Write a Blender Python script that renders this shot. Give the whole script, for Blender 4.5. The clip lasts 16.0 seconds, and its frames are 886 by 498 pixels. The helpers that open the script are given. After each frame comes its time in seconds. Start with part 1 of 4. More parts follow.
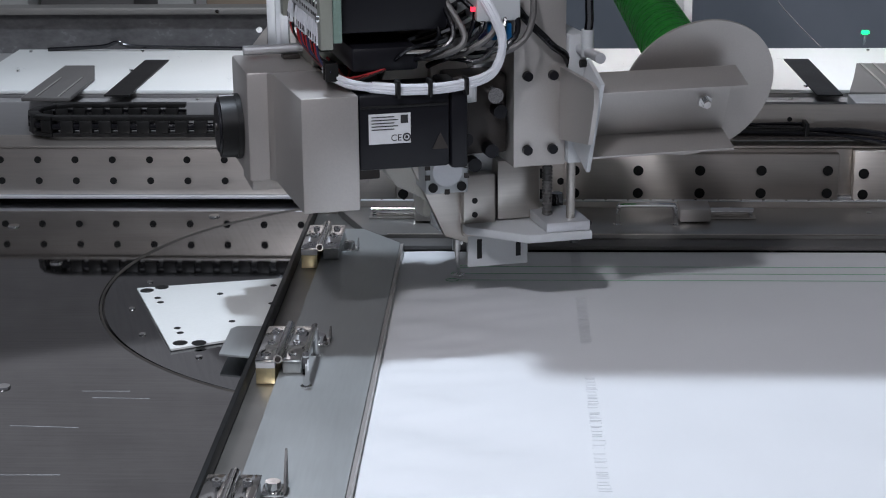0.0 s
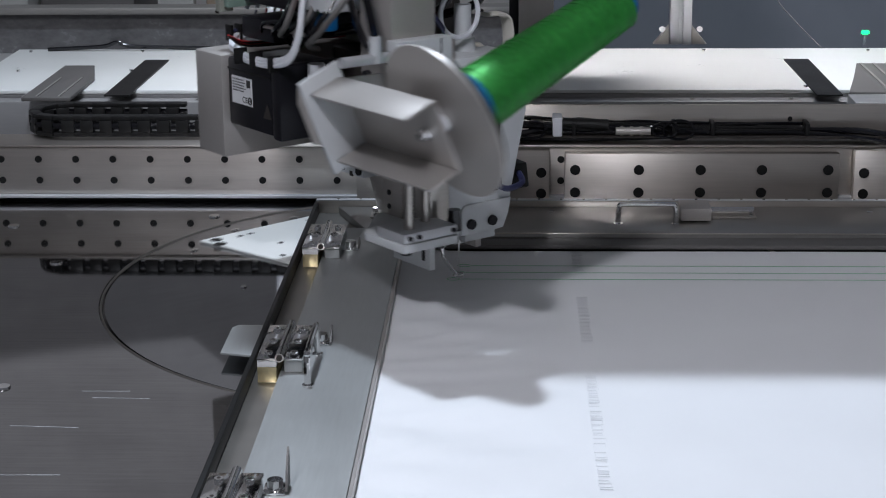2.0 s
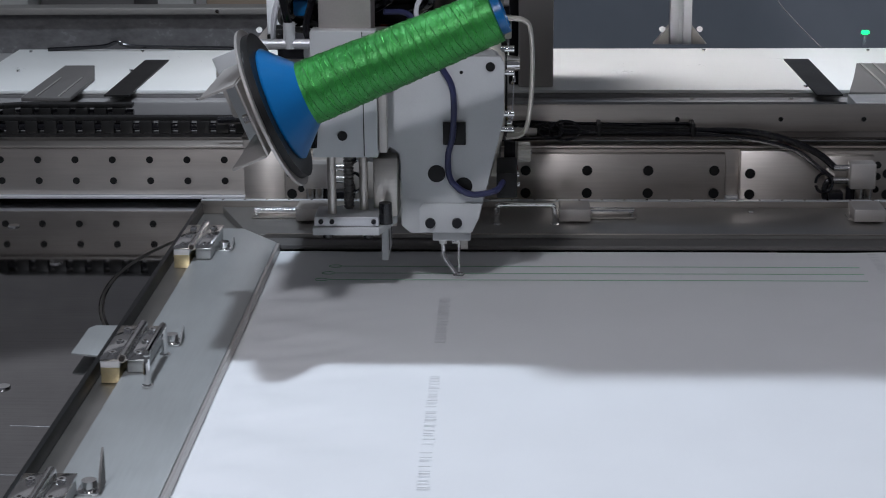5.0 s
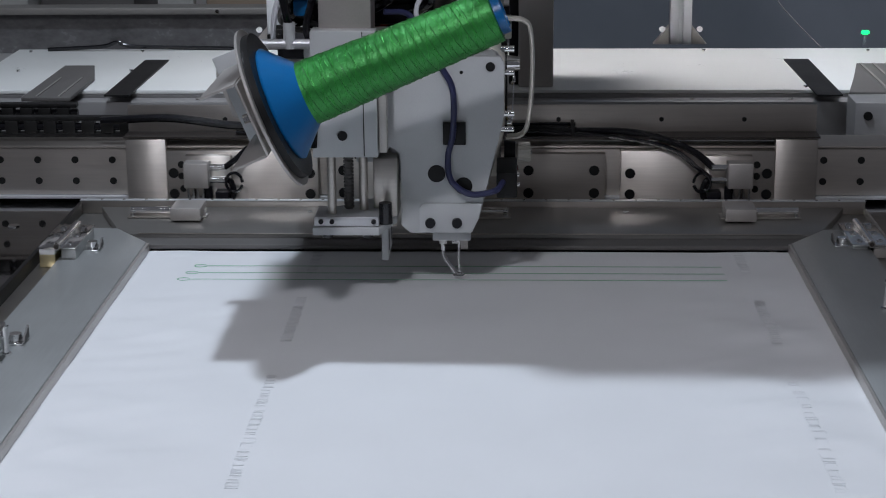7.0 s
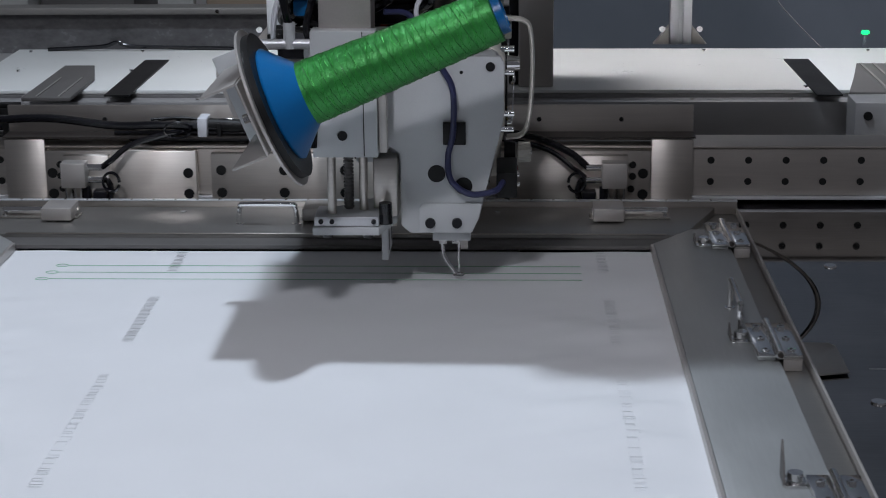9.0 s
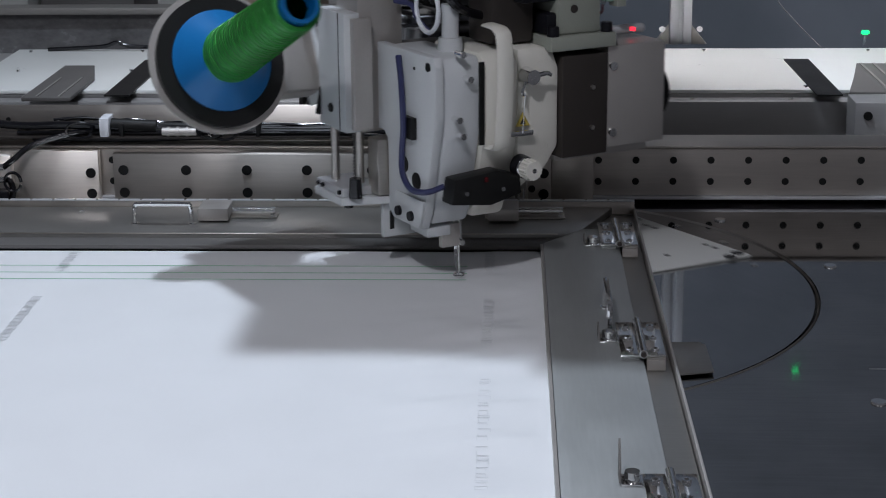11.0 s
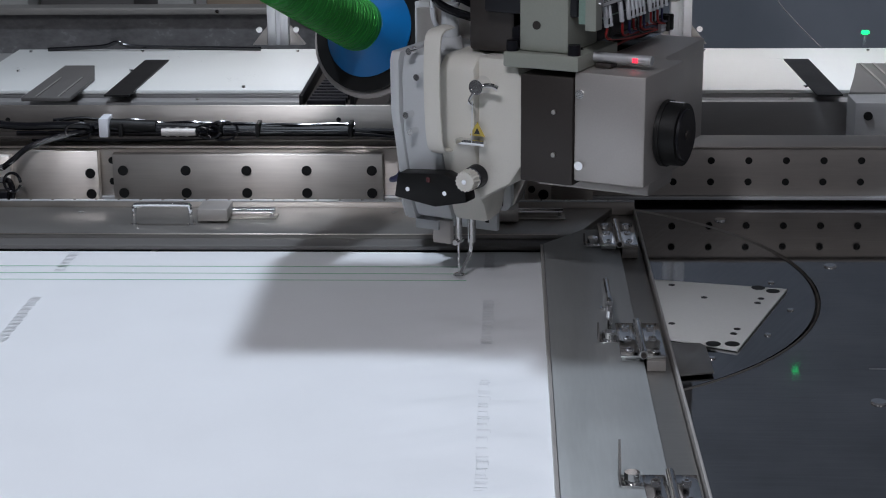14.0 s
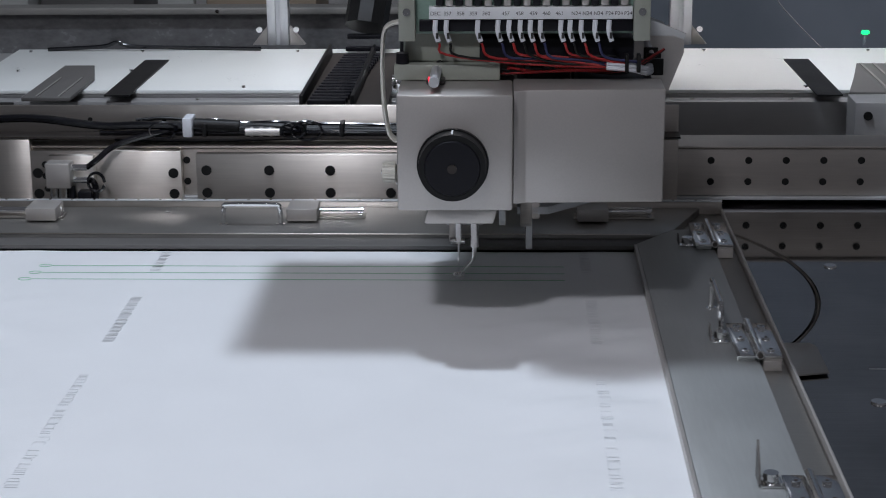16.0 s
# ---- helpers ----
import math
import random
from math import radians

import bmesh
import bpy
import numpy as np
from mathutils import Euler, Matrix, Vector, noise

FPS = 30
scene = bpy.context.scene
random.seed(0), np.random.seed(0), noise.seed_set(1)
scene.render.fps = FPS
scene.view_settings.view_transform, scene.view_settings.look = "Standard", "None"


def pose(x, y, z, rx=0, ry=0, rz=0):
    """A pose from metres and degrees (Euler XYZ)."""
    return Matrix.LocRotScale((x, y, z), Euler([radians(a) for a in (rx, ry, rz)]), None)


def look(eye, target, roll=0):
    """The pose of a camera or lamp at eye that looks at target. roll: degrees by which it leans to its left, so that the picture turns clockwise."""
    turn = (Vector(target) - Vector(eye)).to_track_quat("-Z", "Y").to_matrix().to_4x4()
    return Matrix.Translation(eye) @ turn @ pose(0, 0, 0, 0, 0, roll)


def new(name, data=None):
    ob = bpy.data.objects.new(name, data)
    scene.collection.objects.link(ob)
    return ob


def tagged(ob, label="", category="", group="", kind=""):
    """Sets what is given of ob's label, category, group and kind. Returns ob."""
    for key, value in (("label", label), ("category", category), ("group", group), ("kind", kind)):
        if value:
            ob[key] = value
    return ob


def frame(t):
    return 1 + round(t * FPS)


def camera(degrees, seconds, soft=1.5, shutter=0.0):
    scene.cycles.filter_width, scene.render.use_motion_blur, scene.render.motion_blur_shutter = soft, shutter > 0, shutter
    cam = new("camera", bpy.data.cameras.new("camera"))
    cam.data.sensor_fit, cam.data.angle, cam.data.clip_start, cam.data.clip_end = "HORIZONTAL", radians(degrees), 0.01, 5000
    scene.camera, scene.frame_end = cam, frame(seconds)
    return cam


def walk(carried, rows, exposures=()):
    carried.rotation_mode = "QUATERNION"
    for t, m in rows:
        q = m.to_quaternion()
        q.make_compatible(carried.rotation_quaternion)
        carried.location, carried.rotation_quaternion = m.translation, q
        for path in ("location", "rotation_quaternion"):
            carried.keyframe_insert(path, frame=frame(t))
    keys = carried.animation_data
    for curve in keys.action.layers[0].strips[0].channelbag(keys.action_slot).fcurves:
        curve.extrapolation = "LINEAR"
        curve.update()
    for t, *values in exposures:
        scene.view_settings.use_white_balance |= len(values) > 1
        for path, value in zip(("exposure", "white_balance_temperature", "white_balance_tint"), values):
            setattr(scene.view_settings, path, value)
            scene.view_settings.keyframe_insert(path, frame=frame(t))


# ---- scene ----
cam = camera(28.27, 16.0, soft=1.05, shutter=0.5)
EYE, AIM = (0.0612, -2.0974, 0.6540), (-0.0201, 0.0143, 0.0424)
walk(cam, [(0.0, look(EYE, AIM, -0.47)), (16.0, look(EYE, AIM, -0.47))],
     [(t, e, 6250, 17) for t, e in ((0.0, -0.02), (1.2, 0.04), (3.6, 0.04), (4.3, -0.06), (6.3, -0.44), (9.2, -0.44), (11.3, -0.30), (14.4, -0.32), (16.0, -0.38))])

# ---- light: work and front lamps over the machine, plus added fill ----
world = bpy.data.worlds.new("hall")
scene.world = world
world.use_nodes = True
world.node_tree.nodes["Background"].inputs[0].default_value = (0.56, 0.585, 0.62, 1)
world.node_tree.nodes["Background"].inputs[1].default_value = 0.15


def area(name, eye, target, sx, sy, watts, colour):
    lamp = bpy.data.lights.new(name, "AREA")
    lamp.shape, lamp.size, lamp.size_y, lamp.energy, lamp.color = "RECTANGLE", sx, sy, watts, colour
    ob = new(name, lamp)
    ob.matrix_world = look(eye, target)
    return ob


area("work_lamp", (-0.32, 0.08, 2.4), (0.1, -0.3, 0), 0.13, 0.10, 42, (0.80, 0.92, 1.0))
area("front_lamp", (-0.42, -2.3, 2.2), (0, 0, 0), 0.2, 0.14, 30, (0.96, 0.98, 1.0))
# added fill for the right plates, the bench and the table, no lamp seen
area("side_fill", (1.7, -2.2, 2.5), (0.2, 0.2, 0), 1.2, 0.8, 1.5, (1.0, 0.98, 0.95))
area("bench_fill", (0.3, 1.15, 2.2), (0.3, 1.05, 0.1), 1.4, 0.2, 4.2, (1.0, 0.99, 0.96)).data.spread = radians(34)
area("far_fill", (-2.2, 5.5, 2.6), (0, 0, 0), 2.5, 1.0, 1.1, (0.95, 0.98, 1.0))


# ---- materials ----
def shader(name, colour, rough=0.5, metal=0.0, grain=0.15, scale=(40, 40, 40), bump=0.1, stain=0.12, spec=0.5, brushed=0.0):
    """A surface with fine grain, broad stains and a slight relief."""
    m = bpy.data.materials.new(name)
    m.use_nodes = True
    t = m.node_tree
    b = t.nodes["Principled BSDF"]
    b.inputs["Metallic"].default_value = metal
    b.inputs["Specular IOR Level"].default_value = spec
    co = t.nodes.new("ShaderNodeTexCoord")
    mp = t.nodes.new("ShaderNodeMapping")
    mp.inputs["Scale"].default_value = scale
    t.links.new(co.outputs["Object"], mp.inputs["Vector"])
    fine = t.nodes.new("ShaderNodeTexNoise")
    fine.inputs["Scale"].default_value, fine.inputs["Detail"].default_value = 8, 6
    t.links.new(mp.outputs[0], fine.inputs["Vector"])
    broad = t.nodes.new("ShaderNodeTexNoise")
    broad.inputs["Scale"].default_value, broad.inputs["Detail"].default_value = 9, 4
    t.links.new(co.outputs["Object"], broad.inputs["Vector"])
    add = t.nodes.new("ShaderNodeMath")
    add.operation = "MULTIPLY_ADD"
    add.inputs[1].default_value, add.inputs[2].default_value = grain * 2, 1 - grain
    t.links.new(fine.outputs[0], add.inputs[0])
    add2 = t.nodes.new("ShaderNodeMath")
    add2.operation = "MULTIPLY_ADD"
    add2.inputs[1].default_value, add2.inputs[2].default_value = stain * 2, -stain
    t.links.new(broad.outputs[0], add2.inputs[0])
    tot = t.nodes.new("ShaderNodeMath")
    t.links.new(add.outputs[0], tot.inputs[0])
    t.links.new(add2.outputs[0], tot.inputs[1])
    col = t.nodes.new("ShaderNodeVectorMath")
    col.operation = "SCALE"
    col.inputs[0].default_value = colour
    t.links.new(tot.outputs[0], col.inputs["Scale"])
    t.links.new(col.outputs[0], b.inputs["Base Color"])
    rg = t.nodes.new("ShaderNodeMath")
    rg.operation, rg.use_clamp = "MULTIPLY", True
    rg.inputs[1].default_value = rough
    t.links.new(tot.outputs[0], rg.inputs[0])
    t.links.new(rg.outputs[0], b.inputs["Roughness"])
    if brushed:
        # grain along x: the sheen spreads across it
        way = t.nodes.new("ShaderNodeCombineXYZ")
        way.inputs[1].default_value, way.inputs[2].default_value = 0.34, 0.94
        t.links.new(way.outputs[0], b.inputs["Tangent"])
        b.inputs["Anisotropic"].default_value = brushed
    if bump:
        bp = t.nodes.new("ShaderNodeBump")
        bp.inputs["Strength"].default_value, bp.inputs["Distance"].default_value = bump, 0.001
        t.links.new(fine.outputs[0], bp.inputs["Height"])
        t.links.new(bp.outputs[0], b.inputs["Normal"])
    return m


TABLE = shader("polished_stainless", (0.36, 0.355, 0.355), 0.045, 1.0, 0.2, (1.5, 30, 20), 0.002, 0.3)
DISC = shader("disc_stainless", (0.33, 0.335, 0.345), 0.04, 1.0, 0.2, (1.5, 30, 20), 0.002, 0.2)
STEEL = shader("brushed_steel", (0.56, 0.53, 0.49), 0.36, 1.0, 0.12, (2, 2, 40), 0.08, 0.12)
STEELX = shader("brushed_steel_bar", (0.66, 0.615, 0.565), 0.42, 1.0, 0.10, (2, 40, 40), 0.04, 0.14, 0.5, 0.8)
LEAF = shader("ground_plate", (0.46, 0.475, 0.47), 0.42, 0.6, 0.08, (40, 3, 40), 0.05, 0.14)
GREYBOX = shader("satin_sheet_metal", (0.50, 0.475, 0.45), 0.42, 0.6, 0.07, (60, 60, 60), 0.04, 0.1)
ALU = shader("anodised_aluminium", (0.66, 0.67, 0.69), 0.42, 0.6, 0.06, (60, 60, 60), 0.04, 0.06)
PAINT = shader("light_grey_paint", (0.58, 0.60, 0.61), 0.36, 0.0, 0.05, (80, 80, 80), 0.05, 0.06)
CREAM = shader("cream_enamel", (0.74, 0.72, 0.65), 0.28, 0.0, 0.04, (80, 80, 80), 0.03, 0.07)
CHROME = shader("chrome", (0.86, 0.86, 0.86), 0.09, 1.0, 0.05, (30, 30, 30), 0.02, 0.1)
BRASS = shader("raw_block", (0.78, 0.68, 0.42), 0.35, 0.9, 0.15, (30, 30, 30), 0.1, 0.15)
BLACK = shader("black_plastic", (0.008, 0.008, 0.008), 0.45, 0.0, 0.2, (60, 60, 60), 0.1, 0.2, 0.3)
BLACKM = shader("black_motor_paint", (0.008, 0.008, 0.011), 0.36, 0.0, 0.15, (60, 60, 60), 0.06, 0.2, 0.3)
DARK = shader("dark_sheet", (0.045, 0.038, 0.034), 0.45, 0.3, 0.1, (60, 60, 60), 0.05, 0.1)
RUBBER = shader("rubber", (0.004, 0.004, 0.006), 0.16, 0.0, 0.2, (40, 40, 40), 0.1, 0.12, 0.6)
WHITE = shader("white_plate", (0.78, 0.79, 0.76), 0.35, 0.0, 0.04, (30, 30, 30), 0.03, 0.05)
PANEL = shader("white_panel", (0.74, 0.76, 0.74), 0.28, 0.0, 0.03, (30, 30, 30), 0.03, 0.04)
BLUE = shader("blue_plastic", (0.003, 0.13, 0.36), 0.3, 0.0, 0.05)
NAVY = shader("navy_cable", (0.03, 0.035, 0.10), 0.4, 0.0, 0.1)
WIREW = shader("white_cable", (0.72, 0.74, 0.78), 0.4, 0.0, 0.05)
LENS = shader("dark_red_lens", (0.07, 0.006, 0.008), 0.25)
WIRER = shader("red_wire", (0.35, 0.02, 0.02), 0.4)
PCB = shader("green_board", (0.22, 0.32, 0.27), 0.45, 0.0, 0.15)
GREENT = shader("green_thread", (0.034, 0.27, 0.05), 0.40, 0.4, 0.5, (22, 22, 22), 0.6, 0.3, 0.5)
# lighter copy of the thread green: sheen of the crossing strands as colour
GREENL = shader("green_thread_sheen", (0.05, 0.42, 0.06), 0.35, 0.5, 0.3, (140, 140, 140), 0.3, 0.3, 0.5)
REARBAR = shader("dull_clamp_bar", (0.36, 0.35, 0.33), 0.33, 0.8, 0.1, (3, 40, 40), 0.05, 0.14)
# darker copy of the thread green: shade in the winding gaps as colour
GREEND = shader("green_thread_gap_shade", (0.010, 0.11, 0.014), 0.35, 0.0, 0.4)
LABEL = shader("paper_label", (0.75, 0.76, 0.77), 0.5, 0.0, 0.05)
INK = shader("ink", (0.03, 0.03, 0.03), 0.5)
YELLOW = shader("warning_yellow", (0.55, 0.42, 0.08), 0.4)
PRINT = shader("faint_print", (0.752, 0.762, 0.775), 0.7, 0.0, 0.3, (200, 200, 200))
STITCH = shader("green_stitch", (0.20, 0.48, 0.28), 0.6)
BEIGE = shader("cardboard", (0.34, 0.27, 0.2), 0.7, 0.0, 0.1)
# strong mottling in the colour stands in for dim reflections in the glass
SMOKED = shader("smoked_glass_floor", (0.15, 0.15, 0.152), 0.22, 0.0, 0.45, (7, 7, 12), 0.05, 0.6)
MIDGREY = shader("grey_casting", (0.13, 0.125, 0.12), 0.5, 0.2, 0.1, (60, 60, 60), 0.05, 0.1)
FRAMEGREY = shader("dull_rail", (0.30, 0.29, 0.27), 0.5, 0.3, 0.1)
CONCRETE = shader("hall_wall", (0.72, 0.71, 0.70), 0.8)
SHEET = shader("grey_bench_sheet", (0.42, 0.42, 0.42), 0.36, 0.6, 0.06, (3, 40, 40), 0.04, 0.12)
GUARD = shader("blue_grey_guard", (0.195, 0.215, 0.245), 0.30, 0.0, 0.04, (3, 3, 3), 0.02, 0.12)
PALE = shader("pale_board", (0.42, 0.42, 0.40), 0.6)
IVORY = shader("greenish_ivory_paint", (0.30, 0.315, 0.27), 0.4, 0.0, 0.06, (60, 60, 60), 0.04, 0.08)
FABRIC = shader("white_fabric", (0.80, 0.81, 0.82), 0.55, 0.0, 0.05, (400, 400, 400), 0.25, 0.04, 0.35)


def glow(name, colour, strength):
    m = bpy.data.materials.new(name)
    m.use_nodes = True
    b = m.node_tree.nodes["Principled BSDF"]
    b.inputs["Base Color"].default_value = (*colour, 1)
    b.inputs["Emission Color"].default_value = (*colour, 1)
    b.inputs["Emission Strength"].default_value = strength
    return m


TUBELIGHT = glow("fill_tube_light", (0.93, 0.97, 1.0), 14)
REDLED, GREENLED = glow("red_led", (1, 0.02, 0.04), 3), glow("green_led", (0.0, 0.62, 0.16), 2.4)


# ---- mesh tools ----
def box(bm, x0, x1, y0, y1, z0, z1, bev=0.0, turn=None):
    g = bmesh.ops.create_cube(bm, size=1)
    m = Matrix.LocRotScale(((x0 + x1) / 2, (y0 + y1) / 2, (z0 + z1) / 2), None, (x1 - x0, y1 - y0, z1 - z0))
    bmesh.ops.transform(bm, matrix=(turn @ m) if turn else m, verts=g["verts"])
    if bev:
        es = list({e for v in g["verts"] for e in v.link_edges})
        bmesh.ops.bevel(bm, geom=es, offset=bev, segments=2, affect="EDGES", profile=0.5)
    return bm


def cyl(bm, a, b, r, r2=None, seg=20):
    a, b = Vector(a), Vector(b)
    m = Matrix.Translation((a + b) / 2) @ (b - a).to_track_quat("Z", "Y").to_matrix().to_4x4()
    bmesh.ops.create_cone(bm, cap_ends=True, segments=seg, radius1=r, radius2=r if r2 is None else r2, depth=(b - a).length, matrix=m)
    return bm


def prism(bm, poly, axis, lo, hi, bev=0.0):
    """A polygon pushed from lo to hi along x, y or z."""
    def at(p, d):
        return {"x": (d, p[0], p[1]), "y": (p[0], d, p[1]), "z": (p[0], p[1], d)}[axis]
    low = [bm.verts.new(at(p, lo)) for p in poly]
    top = [bm.verts.new(at(p, hi)) for p in poly]
    fs = [bm.faces.new(low), bm.faces.new(top)]
    n = len(poly)
    for i in range(n):
        fs.append(bm.faces.new((low[i], low[(i + 1) % n], top[(i + 1) % n], top[i])))
    bmesh.ops.recalc_face_normals(bm, faces=fs)
    if bev:
        es = list({e for f in fs for e in f.edges})
        bmesh.ops.bevel(bm, geom=es, offset=bev, segments=2, affect="EDGES", profile=0.5)
    return bm


def smooth_path(pts, k=6):
    pts = [Vector(p) for p in pts]
    if len(pts) < 3:
        return pts
    ext = [2 * pts[0] - pts[1], *pts, 2 * pts[-1] - pts[-2]]
    out = []
    for i in range(1, len(ext) - 2):
        p0, p1, p2, p3 = ext[i - 1:i + 3]
        for j in range(k):
            s = j / k
            out.append(0.5 * (2 * p1 + (p2 - p0) * s + (2 * p0 - 5 * p1 + 4 * p2 - p3) * s * s + (3 * p1 - p0 - 3 * p2 + p3) * s ** 3))
    out.append(pts[-1])
    return out


def tube(bm, pts, r, seg=8, k=6):
    """A round cable or rod along a smooth path."""
    pts = smooth_path(pts, k)
    rings = []
    up = Vector((0.13, 0.31, 0.94))
    for i, p in enumerate(pts):
        d = (pts[min(i + 1, len(pts) - 1)] - pts[max(i - 1, 0)]).normalized()
        a = d.cross(up).normalized()
        b = d.cross(a)
        up = -b if (-b).dot(up) > 0 else b
        rings.append([bm.verts.new(p + r * (a * math.cos(6.2832 * j / seg) + b * math.sin(6.2832 * j / seg))) for j in range(seg)])
    for q, w in zip(rings, rings[1:]):
        for j in range(seg):
            bm.faces.new((q[j], q[(j + 1) % seg], w[(j + 1) % seg], w[j])).smooth = True
    bm.faces.new(rings[0][::-1]), bm.faces.new(rings[-1])
    return bm


def B():
    return bmesh.new()


def finish(bm, name, material, sharp=0.6):
    me = bpy.data.meshes.new(name)
    bmesh.ops.recalc_face_normals(bm, faces=bm.faces)
    for f in bm.faces:
        f.smooth = True
    for e in bm.edges:
        if len(e.link_faces) == 2 and e.calc_face_angle(0) > sharp:
            e.smooth = False
    bm.to_mesh(me)
    bm.free()
    me.materials.append(material)
    return me


def part(name, bm, material, parent, label=""):
    ob = new(name, finish(bm, name, material))
    ob.parent = parent
    return tagged(ob, label)


def share(ob, m=None, parent=None):
    """Another piece on the same mesh."""
    o = new(ob.name.split(".")[0], ob.data)
    o.parent = parent or ob.parent
    if m:
        o.matrix_basis = m
    return o


def thing(name, label, category, group="", kind="", bm=None, material=None):
    ob = new(name, finish(bm, name, material) if bm else None)
    return tagged(ob, label, category, group, kind)


def screw(bm, p, n, r, h=0.003, seg=12):
    """A socket head: a short cylinder with a dimple."""
    p, n = Vector(p), Vector(n)
    cyl(bm, p - n * h * 0.2, p + n * h, r, r * 0.92, seg)
    return bm

# ---- the setting ----
def setting(name, bm, material, label, category):
    return tagged(new(name, finish(bm, name, material)), label, category, kind="structure")


def ring_sheet(bm, r, x0, x1, y0, y1, z, n=96):
    """A flat sheet with a round hole of radius r round the origin."""
    inner = [bm.verts.new((r * math.cos(6.2832 * i / n), r * math.sin(6.2832 * i / n), z)) for i in range(n)]
    low = [bm.verts.new((v.co.x, v.co.y, z - 0.012)) for v in inner]
    outer = []
    for i in range(n):
        c, s = math.cos(6.2832 * i / n), math.sin(6.2832 * i / n)
        k = min(((x1 if c > 0 else x0) / c) if abs(c) > 1e-6 else 1e9, ((y1 if s > 0 else y0) / s) if abs(s) > 1e-6 else 1e9)
        outer.append(bm.verts.new((c * k, s * k, z)))
    for i in range(n):
        j = (i + 1) % n
        bm.faces.new((inner[i], inner[j], outer[j], outer[i]))
        bm.faces.new((inner[j], inner[i], low[i], low[j]))
    return bm


setting("floor", box(B(), -5, 5, -5, 7, -0.9, -0.85), CONCRETE, "grey hall floor under the machine", "floor")
setting("wall_north", box(B(), -5, 5, 6.0, 6.2, -0.9, 3.3), CONCRETE, "grey hall wall behind the machine", "wall")
table_ob = setting("machine_table", ring_sheet(B(), 0.4428, -1.3, 1.3, -1.1, 1.3, 0.0), TABLE, "polished stainless machine table with round cut-out", "table")
setting("table_underside", box(B(), -1.3, 1.3, -1.1, 1.3, -0.04, -0.013), DARK, "dark steel table underside", "table")

# screws on the table
for x, y in ((-0.545, -0.233), (-0.472, -0.37), (-0.635, 0.27), (-0.53, 0.09), (0.475, 0.085), (0.44, -0.40), (-0.36, 0.325), (0.36, 0.31)):
    s = part("screw", screw(B(), (x, y, 0), (0, 0, 1), 0.0085, 0.002), CHROME, table_ob)

rs = random.Random(7)
for x, y, l in ((-0.48, -0.45, 0.04), (-0.40, -0.48, 0.07), (-0.40, -0.60, 0.09), (-0.55, -0.53, 0.03), (-0.36, -0.38, 0.05), (-0.34, -0.40, 0.06), (-0.46, -0.56, 0.03), (-0.5, -0.62, 0.05), (-0.58, -0.40, 0.03), (0.46, -0.30, 0.02), (0.52, -0.45, 0.03)):
    part("scratch_mark", box(B(), x - l / 2, x + l / 2, y, y + 0.0011, 0.0001, 0.0003, 0, Matrix.Translation((x, y, 0)) @ Matrix.Rotation(rs.uniform(-0.08, 0.08), 4, "Z") @ Matrix.Translation((-x, -y, 0))), ALU, table_ob, "bright scratch in the steel")

# white bench behind the rail
bench = thing("rear_bench", "white panelled bench with grey front behind the rail", "bench")
part("top_panel", box(B(), -0.86, 1.25, 0.757, 1.16, 0.094, 0.1, 0.001), PANEL, bench, "white top panel")
part("front", box(B(), -1.3, 1.3, 0.72, 0.755, 0.0, 0.088, 0.002), SHEET, bench, "grey steel front sheet")
part("body", box(B(), -1.3, 1.3, 0.76, 1.16, 0.0, 0.0925), SHEET, bench)
for x in (-0.83, -0.62, -0.33, -0.06, 0.42, 0.72):
    part("screw", screw(B(), (x, 1.13, 0.1), (0, 0, 1), 0.004), CHROME, bench)
for x in (-0.80, -0.60, -0.38, 0.55, 0.69):
    part("screw", screw(B(), (x, 0.78 if x in (-0.38, 0.55) else 0.93, 0.1), (0, 0, 1), 0.004), CHROME, bench)
for s in (-1, 1):
    part("slot", prism(B(), [(s * 0.552, 1.03), (s * 0.595, 1.03), (s * 0.597, 0.70), (s * 0.556, 0.70)], "z", 0.1005, 0.103), BLACK, bench, "dark slot strip")
    blk = thing("guide_block", "machined steel guide block beside the white bench", "block", "guide blocks")
    if s < 0:
        part("body", prism(B(), [(-0.722, 0.66), (-0.643, 0.66), (-0.643, 0.837), (-0.669, 0.951), (-0.722, 0.951)], "z", 0.1005, 0.107, 0.001), MIDGREY, blk)
        for x in (-0.700, -0.664):
            part("rib", box(B(), x, x + 0.003, 0.664, 0.83, 0.1072, 0.1085), FRAMEGREY, blk)
    else:
        part("body", box(B(), 0.602, 0.80, 0.62, 0.69, 0.0, 0.106, 0.002), SHEET, blk)
        part("plate", prism(B(), [(0.605, 0.692), (0.80, 0.692), (0.80, 0.951), (0.665, 0.951), (0.640, 0.837)], "z", 0.1005, 0.109, 0.001), MIDGREY, blk)
        for x in (0.668, 0.690, 0.712, 0.734):
            part("rib", box(B(), x, x + 0.004, 0.70, 0.94, 0.1092, 0.1115), FRAMEGREY, blk)
        for z in (0.045, 0.085):
            part("cap_screw", cyl(B(), (0.622, 0.617, z), (0.622, 0.622, z), 0.007), BLACK, blk)
        part("clamp_screw", cyl(B(), (0.66, 0.60, 0.075), (0.66, 0.6195, 0.075), 0.009), CHROME, blk)
for x in (-0.95, -0.45, -0.05, 0.36, 0.52):
    part("screw", screw(B(), (x, 0.735, 0.088), (0, 0, 1), 0.004), CHROME, bench)

